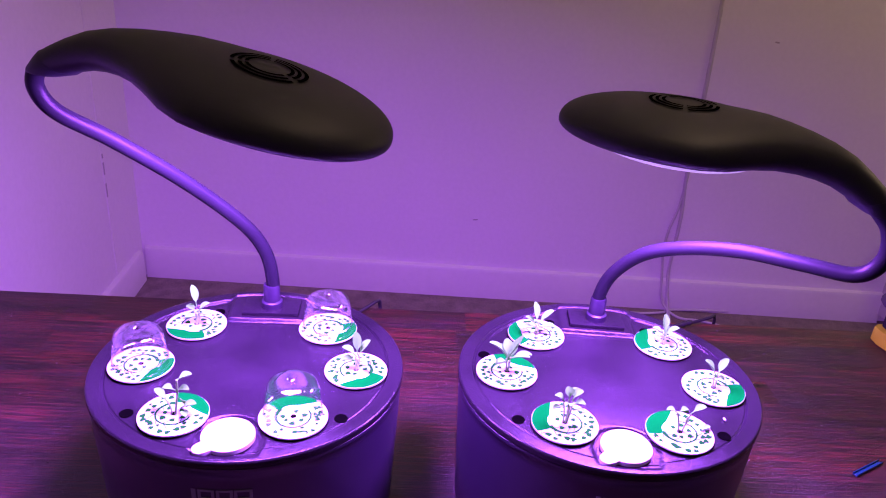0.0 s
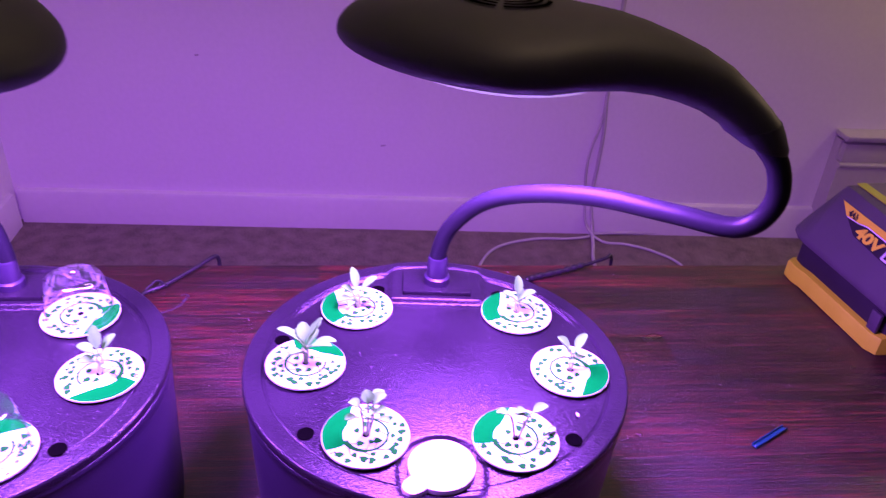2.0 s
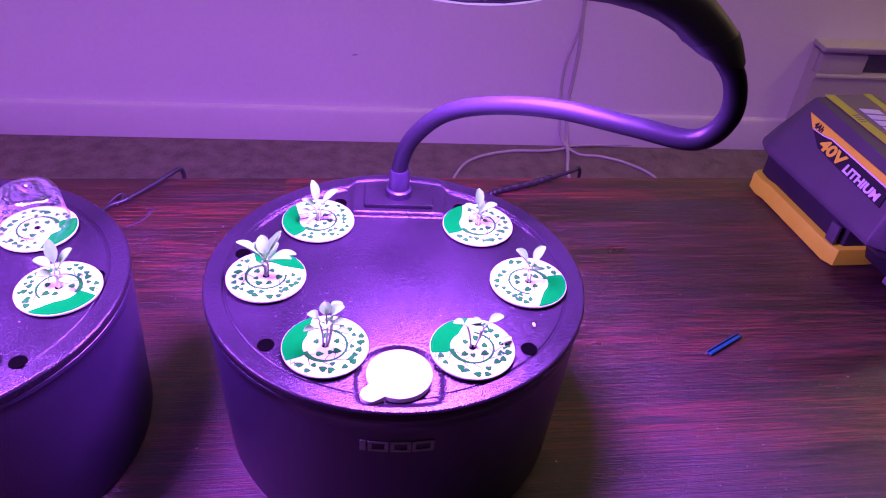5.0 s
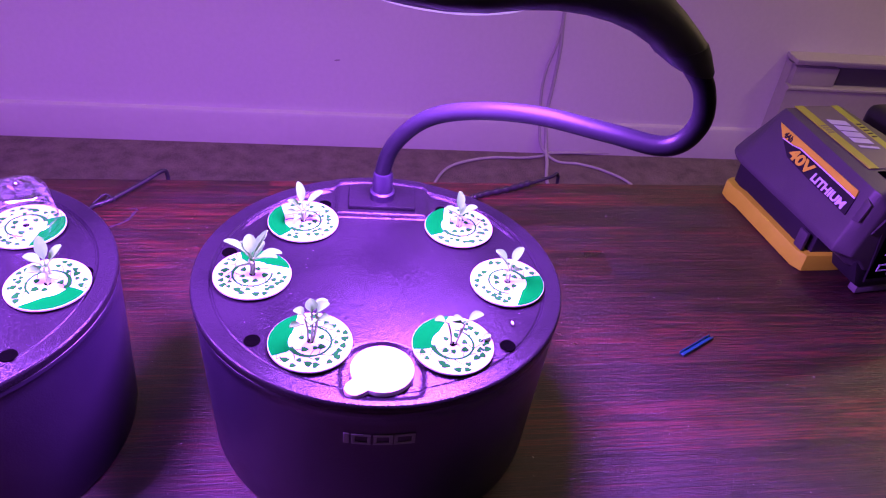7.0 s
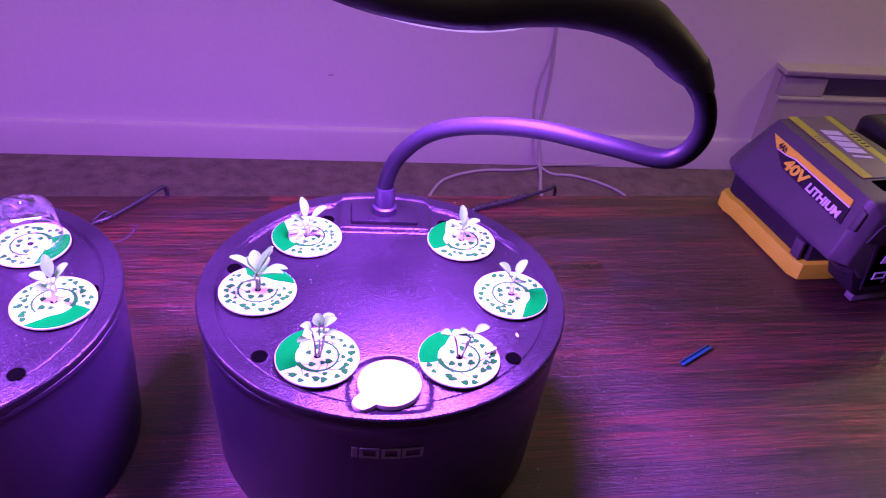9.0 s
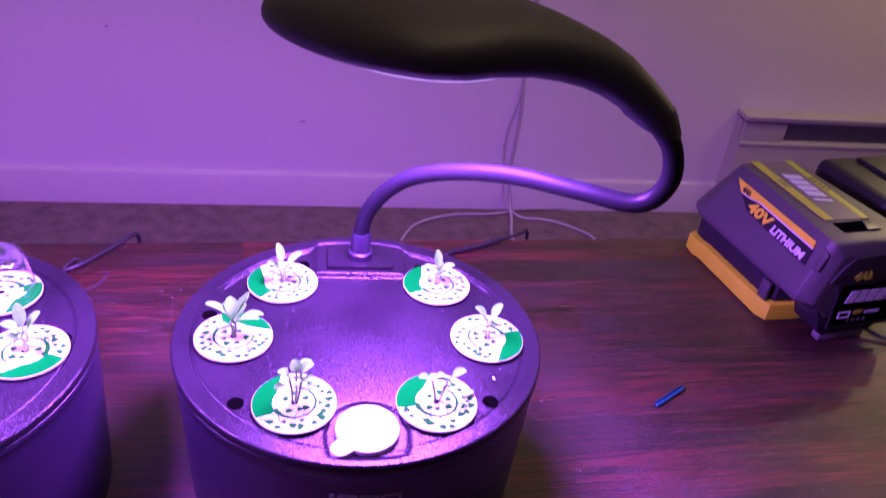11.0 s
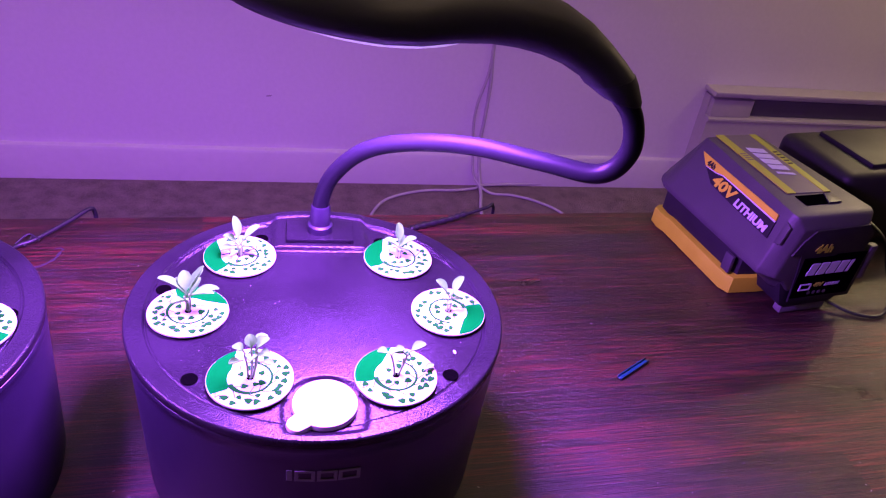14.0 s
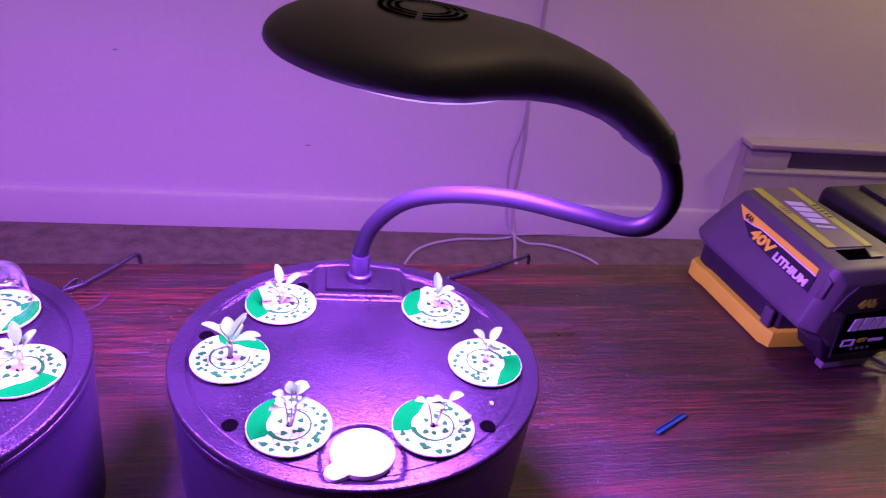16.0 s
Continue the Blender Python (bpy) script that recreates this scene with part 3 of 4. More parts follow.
def leaf_mesh(length, width, curl):
    """A spoon-shaped seed leaf from its stalk at the origin along x, cupped and curling."""
    bm = bmesh.new()
    n, rows = 14, []
    for k in range(n + 1):
        t = k / n
        w = width * (0.13 if t < 0.28 else 0.13 + 0.87 * math.sin(math.pi * min(1.0, (t - 0.26) / 0.78)) ** 0.75)
        if k == n:
            w = width * 0.22
        x = length * (t - 0.12 * curl * t * t)
        z = length * curl * (0.55 * t - 0.62 * t * t)
        rows.append([(x, w * s, z + 0.5 * w * s * s) for s in (-1, -0.55, 0, 0.55, 1)])
    thick = 0.00028
    tops = [[bm.verts.new((x, y, z + thick)) for x, y, z in row] for row in rows]
    lows = [[bm.verts.new((x, y, z - thick)) for x, y, z in row] for row in rows]
    for g, flip in ((tops, False), (lows, True)):
        for a, b in zip(g, g[1:]):
            for j in range(4):
                bm.faces.new((a[j], b[j], b[j + 1], a[j + 1]))
    for j in (0, 4):
        for k in range(n):
            bm.faces.new((tops[k][j], tops[k + 1][j], lows[k + 1][j], lows[k][j]))
    for k in (0, n):
        for j in range(4):
            bm.faces.new((tops[k][j], tops[k][j + 1], lows[k][j + 1], lows[k][j]))
    return bm


def seedling(at, leaves, stems, label):
    """leaves: (foot x, y, height, heading, rise in degrees, length, width, curl)."""
    s = thing("seedling", Matrix.Translation(at.translation + Vector((0, 0, 0.0026))), label, "seedling", "seedlings in the pods")
    for a, b, r in stems:
        mid = [(a[i] + b[i]) / 2 + (0.0006 if i < 2 else 0) for i in range(3)]
        part("stem", tube([a, mid, b], r, 8, 4), STEM, s, "thin pale pinkish stem")
    for x, y, z, heading, rise, length, width, curl in leaves:
        part("leaf", leaf_mesh(length * 1.10, width * 0.76, curl), SPROUT, s, m=pose(x, y, z, 0, -rise, heading))
    return s


def sprout(at, height, leaves, label, lean=(0, 0)):
    """A plain sprout: two or three stems and the leaves at their tops."""
    lx, ly = lean
    stems = [((dx, dy, -0.001), (dx * 1.6 + lx, dy * 1.6 + ly, height * f), 0.00065) for dx, dy, f in ((0.0008, 0.0004, 1.0), (-0.0009, 0.0, 0.93), (0.0002, -0.001, 0.85))]
    out = [(lx + 0.0005 * math.cos(radians(hd)), ly + 0.0005 * math.sin(radians(hd)), height * f, hd, rise, ln, wd, cu) for f, hd, rise, ln, wd, cu in leaves]
    return seedling(at, out, stems, label)


COVER = "round white printed card pod cover with green vine print"
b_pods = {k: pod_cover(B_AT, k, g, i, COVER) for i, (k, g) in enumerate((("fl", 172), ("fr", 152), ("l", 76), ("r", -22), ("bl", 195), ("br", 172)))}
a_pods = {k: pod_cover(A_AT, k, g, i + 9, COVER) for i, (k, g) in enumerate((("fl", 62), ("fr", 112), ("l", -12), ("r", -55), ("bl", -95), ("br", -8)))}
PALE = "pale washed-out seedling with small rounded seed leaves"
# leaf rows: height share, heading, rise, length, half width, curl
seedling(b_pods["fl"], [(-0.002, 0.001, 0.0165, 160, 30, 0.0085, 0.0040, 0.9), (0.001, 0.002, 0.0180, 100, 62, 0.0090, 0.0046, 0.7), (0.003, 0.001, 0.0180, 25, 40, 0.0105, 0.0046, 0.8), (0.004, 0.003, 0.0165, 60, 30, 0.0110, 0.0044, 0.9),
                        (0.003, -0.001, 0.0150, -20, 28, 0.0100, 0.0042, 1.0), (-0.003, -0.001, 0.0135, 195, 5, 0.0080, 0.0030, 0.5), (0.001, -0.002, 0.0160, 265, 35, 0.0070, 0.0042, 1.1), (0.004, 0.0, 0.0110, 350, -5, 0.0090, 0.0030, 0.6)],
         [((-0.0012, 0, -0.001), (-0.0028, 0.0008, 0.0166), 0.00062), ((0.0004, 0.0008, -0.001), (0.0010, 0.002, 0.0182), 0.00066), ((0.0012, -0.0004, -0.001), (0.0036, 0.001, 0.0180), 0.00062), ((0.0, -0.001, -0.001), (0.0012, -0.002, 0.0160), 0.00056), ((0.0016, 0.0004, -0.001), (0.0044, 0.0026, 0.0165), 0.00052)],
         "tall clustered pale seedling with folded seed leaves")
seedling(b_pods["fr"], [(-0.0040, 0.001, 0.0150, 165, 12, 0.0080, 0.0034, 0.8), (-0.0036, 0.001, 0.0150, 20, 8, 0.0090, 0.0034, 0.9), (0.0055, 0.001, 0.0148, 12, 26, 0.0115, 0.0040, 0.5), (0.0052, 0.001, 0.0145, 170, 10, 0.0065, 0.0028, 0.8), (0.016, 0.001, 0.0006, 30, 10, 0.0075, 0.0026, 0.3)],
         [((-0.0008, 0, -0.001), (-0.0040, 0.001, 0.0152), 0.00068), ((0.0010, 0, -0.001), (0.0056, 0.001, 0.0150), 0.00062), ((0.0014, 0.0006, -0.001), (0.0040, 0.002, 0.0110), 0.00045)], "low pale seedling with two spread seed leaves")
sprout(b_pods["l"], 0.012, ((1.0, 175, 42, 0.019, 0.0042, 0.6), (1.0, 30, 55, 0.017, 0.004, 0.3), (0.9, 100, 60, 0.015, 0.0055, 0.5), (0.9, 8, 12, 0.018, 0.004, 0.6), (0.8, 130, 50, 0.013, 0.0045, 0.4), (0.6, 190, 5, 0.009, 0.0045, 0.3), (0.7, 55, 35, 0.014, 0.0032, 0.2), (1.0, 15, 62, 0.0200, 0.0032, 0.2), (0.85, -15, 22, 0.0165, 0.0036, 0.6), (0.7, 215, 18, 0.010, 0.0038, 0.7)), "large pale seedling with many spreading leaves")
sprout(b_pods["r"], 0.011, ((1.0, 25, 58, 0.0145, 0.0046, 0.2), (1.0, 160, 50, 0.0140, 0.0050, 0.3), (0.7, 250, 25, 0.007, 0.0025, 0.4), (0.8, 5, 0, 0.0065, 0.0026, 0.5)), "pale seedling with two upright seed leaves")
sprout(b_pods["bl"], 0.009, ((1.0, 120, 72, 0.018, 0.0042, 0.2), (0.95, 20, 42, 0.017, 0.0042, 0.3), (0.8, 170, 40, 0.012, 0.004, 0.5), (0.7, -10, 12, 0.014, 0.0042, 0.4), (0.6, 195, 8, 0.012, 0.0042, 0.6), (0.5, 230, 0, 0.008, 0.002, 0.2)), "pale seedling with one tall leaf")
for dx, dy, turn in ((0.0075, -0.0015, -14), (-0.0065, 0.001, 8), (-0.001, -0.0055, 76), (0.005, 0.0035, 34)):
    root = tube([(-0.0055, 0, 0.0003), (0, 0.0005, 0.0007), (0.0055, 0, 0.0003)], 0.00028, 6, 4)
    tagged(part("root_thread", root, CORD, m=Matrix.Translation(b_pods["bl"].translation + Vector((dx, dy, 0.0027))) @ pose(0, 0, 0, 0, 0, turn)), "thin dark dried root thread on a pod cover", "root", "root threads on the pod cover")
sprout(b_pods["br"], 0.009, ((1.0, 100, 75, 0.016, 0.004, 0.2), (0.9, 10, 30, 0.013, 0.0042, 0.5), (0.9, 165, 30, 0.011, 0.004, 0.5), (0.8, 320, 20, 0.009, 0.003, 0.4), (0.6, 60, 50, 0.011, 0.003, 0.3)), "pale seedling with one upright leaf")
seedling(a_pods["fl"], [(0.004, 0.0, 0.027, 30, 15, 0.0105, 0.004, 0.5), (0.003, 0.0, 0.019, 10, 5, 0.0085, 0.0042, 0.6), (0.003, 0.0, 0.019, 170, 5, 0.0095, 0.0042, 0.6), (0.004, 0.0, 0.013, 60, -60, 0.012, 0.0048, 0.2), (-0.004, 0.002, 0.008, 150, 30, 0.012, 0.004, 0.2), (0.005, -0.001, 0.005, 10, 20, 0.011, 0.0044, 0.5), (0.006, 0.0, 0.003, 300, 10, 0.01, 0.0036, 0.3)],
         [((0.001, 0, -0.001), (0.0045, 0.0, 0.028), 0.0008), ((-0.001, 0, -0.001), (-0.004, 0.002, 0.008), 0.0006)], "tall pale seedling with stacked pairs of leaves")
sprout(a_pods["r"], 0.012, ((1.0, 110, 72, 0.017, 0.0045, 0.2), (0.95, 40, 45, 0.014, 0.004, 0.2), (0.9, 165, 30, 0.013, 0.0045, 0.5), (0.6, 180, 5, 0.011, 0.0048, 0.5), (0.5, -40, 10, 0.009, 0.004, 0.4)), "pale seedling with a cluster of rounded leaves", (0.001, 0.001))
sprout(a_pods["bl"], 0.013, ((1.2, 130, 74, 0.018, 0.0042, 0.5), (0.8, 20, 40, 0.012, 0.0042, 0.5), (0.8, 160, 25, 0.01, 0.0045, 0.5), (0.7, -20, 10, 0.012, 0.0045, 0.6), (0.5, 200, 5, 0.009, 0.0035, 0.4)), "pale seedling with one tall bent leaf", (0.001, 0.0))


def dome(at):
    d = thing("humidity_dome", Matrix.Translation(at.translation + Vector((0, 0, 0.0027))), "clear plastic humidity dome over a pod", "dome", "clear pod domes")
    cup = part("cup", lathe([(0.0228, 0.0), (0.0226, 0.0012), (0.0207, 0.0018), (0.0202, 0.005), (0.0185, 0.020), (0.0176, 0.0248), (0.0162, 0.0276), (0.0132, 0.0291), (0.0075, 0.0297), (0.0042, 0.0295), (0.003, 0.0283), (0.0, 0.0279)], 64), DOME, d)
    ring = part("step_ring", lathe([(0.0199, 0.0055), (0.0204, 0.006), (0.0197, 0.0068), (0.0193, 0.0064), (0.0199, 0.0055)], 64), DOME, d)
    cup.visible_shadow = ring.visible_shadow = False
    return d


for key in ("l", "fr", "br"):
    dome(a_pods[key])


def filler_cap(base):
    m = base @ pose(0, -0.0772, LID_Z - 0.0012)
    c = thing("filler_cap", m, "round white plastic filler cap with a pull tab", "cap", "white filler caps")
    outline = []
    for k in range(72):
        a = radians(5 * k)
        r = 0.0178
        d = abs(((5 * k - 224) + 180) % 360 - 180)
        r += 0.0085 * max(0.0, 1 - (d / 17) ** 2) ** 0.45 if d < 17 else 0
        outline.append((r * math.cos(a), r * math.sin(a)))
    part("disc", slab(outline, 0, 0.0032, 0.0008), CAPWHITE, c)
    return c


filler_cap(A_AT)
filler_cap(B_AT)

# ---- battery on its charger ----
PACK_AT = pose(0.4915, 0.265, 0, 0, 0, 6.5)


def hull(sections, mat, name, parent, label="", bevel=0.002):
    """Joins outlines (y, [(x, z), ...]) from front to back into one closed body."""
    bm = bmesh.new()
    rings = [[bm.verts.new((x, y, z)) for x, z in pts] for y, pts in sections]
    for a, b in zip(rings, rings[1:]):
        for k in range(len(a)):
            q = (k + 1) % len(a)
            bm.faces.new((a[k], a[q], b[q], b[k]))
    bm.faces.new(rings[0])
    bm.faces.new(rings[-1])
    bmesh.ops.recalc_face_normals(bm, faces=bm.faces)
    if bevel:
        bmesh.ops.bevel(bm, geom=list(bm.edges), offset=bevel, segments=2, profile=0.6, affect="EDGES")
    return part(name, bm, mat, parent, label)


def text(words, size, mat, parent, m, name="lettering", label="", shear=0.0, lay=None, place=None):
    cu = bpy.data.curves.new("scratch", "FONT")
    cu.body, cu.size, cu.extrude, cu.shear, cu.offset = words, size, 0.0002, shear, size * 0.04
    cu.resolution_u = 3
    tmp = bpy.data.objects.new("scratch", cu)
    scene.collection.objects.link(tmp)
    me = bpy.data.meshes.new_from_object(tmp.evaluated_get(bpy.context.evaluated_depsgraph_get()))
    bpy.data.objects.remove(tmp)
    bm = bmesh.new()
    bm.from_mesh(me)
    bpy.data.meshes.remove(me)
    if place is not None:
        bm.transform(place)
    if lay:
        bm = lay(bm)
    return part(name, bm, mat, parent, label, smooth=False, m=m)


TOP = 0.115


LOW_X, LOW_Z = -0.072, 0.056


def ridge(y):
    """Edge between the pack's top and its flank, which spreads towards the front."""
    return -0.057 + 0.014 * (y + 0.074) / 0.161


def on_flank(bm):
    """Lays a flat label, drawn along and down, onto the slanted flank."""
    for v in bm.verts:
        y = -v.co.x
        top = ridge(y)
        down = Vector((LOW_X - top, 0, LOW_Z - TOP)).normalized()
        out = Vector((down.z, 0, -down.x))
        v.co = Vector((top, y, TOP)) - down * v.co.y + out * v.co.z
    return bm


def pack_ring(y, drop=0.0, inset=0.0, low=None):
    """Cross-section of the pack: flat top, slanted flanks, undercut below."""
    left, mid = ridge(y) + inset, -0.0095
    side = (LOW_X + inset) if low is None else low
    pts = [(left, TOP - drop), (side, LOW_Z), (side - 0.0004, LOW_Z - 0.006), (side + 0.012, LOW_Z - 0.011), (side + 0.024, 0.032)]
    return [(2 * mid - x, z) for x, z in pts] + list(reversed(pts))


def battery():
    b = thing("power_tool_battery", PACK_AT, "charcoal power tool battery with yellow and orange stripes", "battery")
    hull([(y, pack_ring(y, d, i, low)) for y, d, i, low in (
        (-0.0835, 0.012, 0.010, -0.0595), (-0.0775, 0.0015, 0.003, -0.0650), (-0.071, 0, 0, LOW_X), *((-0.052 + 0.019 * k, 0, 0, LOW_X) for k in range(7)),
        (0.083, 0, 0, LOW_X), (0.094, 0.014, 0.001, -0.0705), (0.109, 0.050, -0.014, -0.0640))], PACK, "shell", b, "slanted charcoal plastic shell", 0.002)
    lower = [(0.047, 0.060), (0.034, 0.012), (0.028, 0.0095), (-0.030, 0.0095), (-0.036, 0.013), (-0.052, 0.052)]
    hull([(-0.0815, lower), (-0.046, lower)], PACKDARK, "latch_block", b, "black front latch block", 0.003)
    part("latch_edge", box((0.056, 0.010, 0.0085), (-0.002, -0.0755, 0.0056), 0.0014), LATCH, b, "grey latch edge")
    # flank label: dark panel, orange stripe and lettering
    panel = part("flank_label", on_flank(slab([(-0.056, -0.0228), (-0.040, -0.0205), (-0.028, -0.0178), (0.060, -0.0165), (0.0615, -0.0338), (0.004, -0.0338), (-0.036, -0.0326)], 0.0001, 0.0013)), PACKDARK, b, "dark printed flank label", smooth=False)
    stripe = [(-0.0725, -0.0128), (-0.02, -0.0116), (0.02, -0.0106), (0.0585, -0.0098), (0.0597, -0.0160), (0.01, -0.0168), (-0.028, -0.0175), (-0.039, -0.0203), (-0.0575, -0.0222)]
    part("orange_stripe", on_flank(slab(stripe, 0.0004, 0.0019)), ORANGE, panel, smooth=False)
    edge = [(0.0597, -0.0161), (0.01, -0.0169), (-0.028, -0.0176), (-0.039, -0.0204), (-0.0565, -0.0223), (-0.0562, -0.0230), (-0.039, -0.0213), (-0.028, -0.0187), (0.01, -0.0181), (0.0599, -0.0175)]
    part("white_edge", on_flank(slab(edge, 0.0004, 0.0018)), WHITEPRINT, panel, smooth=False)
    for words, size, wide, mat, x, y, h, note in (("4Ah", 0.0082, 1.0, PACKDARK, -0.0570, -0.0203, 0.0023, "small dark lettering"), ("40V", 0.0150, 1.48, ORANGE, -0.0360, -0.0310, 0.0021, "large orange lettering"), ("LITHIUM", 0.0110, 1.20, WHITEPRINT, 0.0050, -0.0320, 0.0021, "pale lettering")):
        text(words, size, mat, panel, None, shear=0.12, label=note, lay=lambda bm: on_flank(bm), place=pose(x, y, h) @ Matrix.Diagonal((wide, 1, 1, 1)))
    # top plate, set a little askew along the spreading ridge
    top = pose(-0.0085, 0.0215, TOP, 0, 0, -2.4)
    plate = part("top_plate", box((0.051, 0.123, 0.0012), (0, 0, 0.0004), 0.0004, 1), PLATE, b, "grey top label plate", m=top)
    for x, wide in ((-0.0215, 0.0105), (0.0208, 0.0085)):
        part("yellow_stripe", box((wide, 0.123, 0.0010), (x, 0, 0.0010), 0.0003, 1), YELLOW, plate)
    for k in range(5):
        part("tick", box((0.006, 0.0026, 0.0007), (0.0205, 0.020 - 0.0062 * k, 0.0014), 0.0002, 1), PACKDARK, plate)
    for k in range(4):
        part("tick", box((0.007, 0.0016, 0.0007), (-0.0212, 0.018 - 0.0042 * k, 0.0014), 0.0002, 1), PLATE, plate)
    for k, w in enumerate((0.0092, 0.0092, 0.0100, 0.0090, 0.0036)):
        part("logo_bar", slab([(-0.0095, -w / 2 + 0.002), (0.0095, -w / 2 - 0.002), (0.0095, w / 2 - 0.002), (-0.0095, w / 2 + 0.002)], 0.0012, 0.0016), WHITEPRINT, plate, smooth=False, m=pose(0.0005, 0.0245 - 0.0122 * k, 0))
    # thin black box on the top; its colour stands for the recess's shade
    part("recess", box((0.040, 0.017, 0.0014), (-0.0125, -0.0520, TOP + 0.0003), 0.0005, 1), SLOT, b, "flat black patch painted as the dark recess behind the plate")
    part("release_tab", slab([(-0.010, -0.0085), (0.006, -0.0085), (0.0065, 0.006), (-0.0015, 0.0085)], 0, 0.0014, 0.0004), SHELL, b, "violet-lit release tab", m=pose(0.0035, -0.052, TOP + 0.0006))
    # front panel in its arch
    arch = [(-0.031, -0.036), (0.046, -0.036), (0.047, 0.002), (0.038, 0.020), (0.040, 0.038), (0.030, 0.049), (-0.034, 0.047), (-0.044, 0.036), (-0.052, 0.021), (-0.040, 0.020), (-0.036, 0.0)]
    front = part("front_panel", slab(arch, 0, 0.002, 0.0006), PACKDARK, b, "black front label panel", m=pose(0.0, -0.0830, 0.055, 90, 0, 0))
    part("label_sheet", slab([(-0.0315, -0.031), (0.040, -0.031), (0.0425, 0.018), (0.006, 0.0185), (0.001, 0.0165), (-0.0345, 0.0165)], 0.0021, 0.0026), SLOT, front, "glossy black label", smooth=False)
    text("4Ah", 0.0125, YELLOW, front, pose(-0.027, 0.0225, 0.0026), shear=0.2, label="small yellow lettering")
    for k, w in enumerate((0.0098, 0.0098, 0.0105, 0.0098, 0.0036)):
        part("logo_bar", slab([(-w / 2 - 0.0015, -0.0068), (w / 2 - 0.0015, -0.0068), (w / 2 + 0.0015, 0.0068), (-w / 2 + 0.0015, 0.0068)], 0.0027, 0.0032), WHITEPRINT, front, smooth=False, m=pose(-0.0185 + 0.0122 * k - (0.0030 if k == 4 else 0), 0.0030, 0))
    part("icon_frame", merge(box((0.0125, 0.0014, 0.0006), (-0.0185, -0.0150, 0.0030)), box((0.0125, 0.0014, 0.0006), (-0.0185, -0.0215, 0.0030)), box((0.0016, 0.0079, 0.0006), (-0.0248, -0.01825, 0.0030)), box((0.0016, 0.0079, 0.0006), (-0.0122, -0.01825, 0.0030))), WHITEPRINT, front, smooth=False)
    text("40V", 0.0068, YELLOW, front, pose(-0.0085, -0.0190, 0.0028), shear=0.2, label="tiny yellow lettering")
    text("LITHIUM", 0.0046, WHITEPRINT, front, pose(0.0060, -0.0190, 0.0028), shear=0.2, label="tiny pale lettering")
    for k in range(4):
        part("charge_pip", lathe([(0, 0), (0.0022, 0), (0.0020, 0.0004), (0, 0.0004)], 14), PACK, front, m=pose(-0.010 + 0.0064 * k, -0.0262, 0.0026))
    # raised slab added for the lit facet between the flank and the front
    part("corner_facet", on_flank(slab([(0.0690, -0.0085), (0.0775, -0.0120), (0.0775, -0.0300), (0.0700, -0.0330)], -0.002, 0.0005, 0.0003)), PACK, b, "raised slab standing in for the lit corner facet")
    part("side_pillar", box((0.010, 0.008, 0.040), (0.0505, -0.0815, 0.058), 0.003), PACK, b)
    return b


battery()


def charger():
    c = thing("battery_charger", PACK_AT, "black battery charger with an amber base under the battery", "charger")
    outline = [(-0.0670, -0.030), (-0.0620, -0.0405), (-0.030, -0.0440), (0.06, -0.0440), (0.075, -0.035), (0.08, 0.104), (-0.060, 0.104), (-0.0670, 0.100), (-0.0690, 0.086), (-0.0665, 0.074)]
    part("base", slab(outline, 0.0008, 0.0195, 0.003), AMBER, c, "amber plastic base")
    part("cradle", slab([(x * 0.91 + 0.002, y * 0.95 + 0.003) for x, y in outline], 0.0195, 0.047, 0.004), PACKDARK, c, "black cradle")
    part("guide_rib", box((0.004, 0.012, 0.020), (-0.0645, -0.028, 0.031), 0.0012), PACK, c)
    housing = part("housing", box((0.15, 0.115, 0.097), (0.175, 0.0675, 0.049), 0.014, 4), PACKDARK, c, "rounded black charger housing")
    part("raised_pad", box((0.100, 0.085, 0.008), (0.193, 0.0675, 0.099), 0.003), PACKDARK, housing)
    cable = [(0.024, -0.072, 0.010), (0.048, -0.096, 0.004), (0.078, -0.106, 0.003), (0.100, -0.092, 0.012), (0.107, -0.068, 0.035), (0.103, -0.050, 0.062), (0.104, 0.02, 0.070)]
    part("lead", tube(cable, 0.0018, 10, 8), CORD, c, "thin black looped lead")
    return c


charger()


# ---- cords and small things ----
def cord(name, points, r, mat, label, category):
    return tagged(part(name, tube(points, r, 10, 8), mat), label, category)


cord("mains_cable", [(-0.262, 0.158, 0.012), (-0.262, 0.26, 0.004), (-0.250, 0.315, 0.0035), (-0.232, 0.332, 0.004), (-0.206, 0.362, 0.006), (-0.192, 0.380, 0.007), (-0.189, 0.386, -0.002), (-0.189, 0.387, -0.03), (-0.188, 0.40, -0.2), (-0.18, 0.42, FLOOR + 0.004)], 0.0022, CORD, "black mains cable over the table's back edge", "cable")
tagged(part("blue_stick", merge(box((0.0395, 0.0045, 0.0012), (0, 0, 0.0011), 0.0004, 1), box((0.0395, 0.001, 0.003), (0, 0.002, 0.002), 0.0003, 1), box((0.0395, 0.001, 0.003), (0, -0.002, 0.002), 0.0003, 1)), BLUE, m=pose(0.283, 0.1175, 0, 0, 0, 29)), "small blue plastic channel strip on the table", "plastic strip")
cord("wall_cable", [(0.505, 1.366, 1.2), (0.515, 1.366, 0.6), (0.523, 1.366, 0.279), (0.527, 1.366, 0.07), (0.526, 1.366, -0.14), (0.534, 1.366, -0.25), (0.533, 1.364, -0.34), (0.530, 1.360, -0.42), (0.538, 1.340, -0.505), (0.535, 1.300, FLOOR + 0.004), (0.512, 1.20, FLOOR + 0.004), (0.50, 1.0, FLOOR + 0.004)], 0.0045, WHITECORD, "white cable hanging down the wall", "cable")

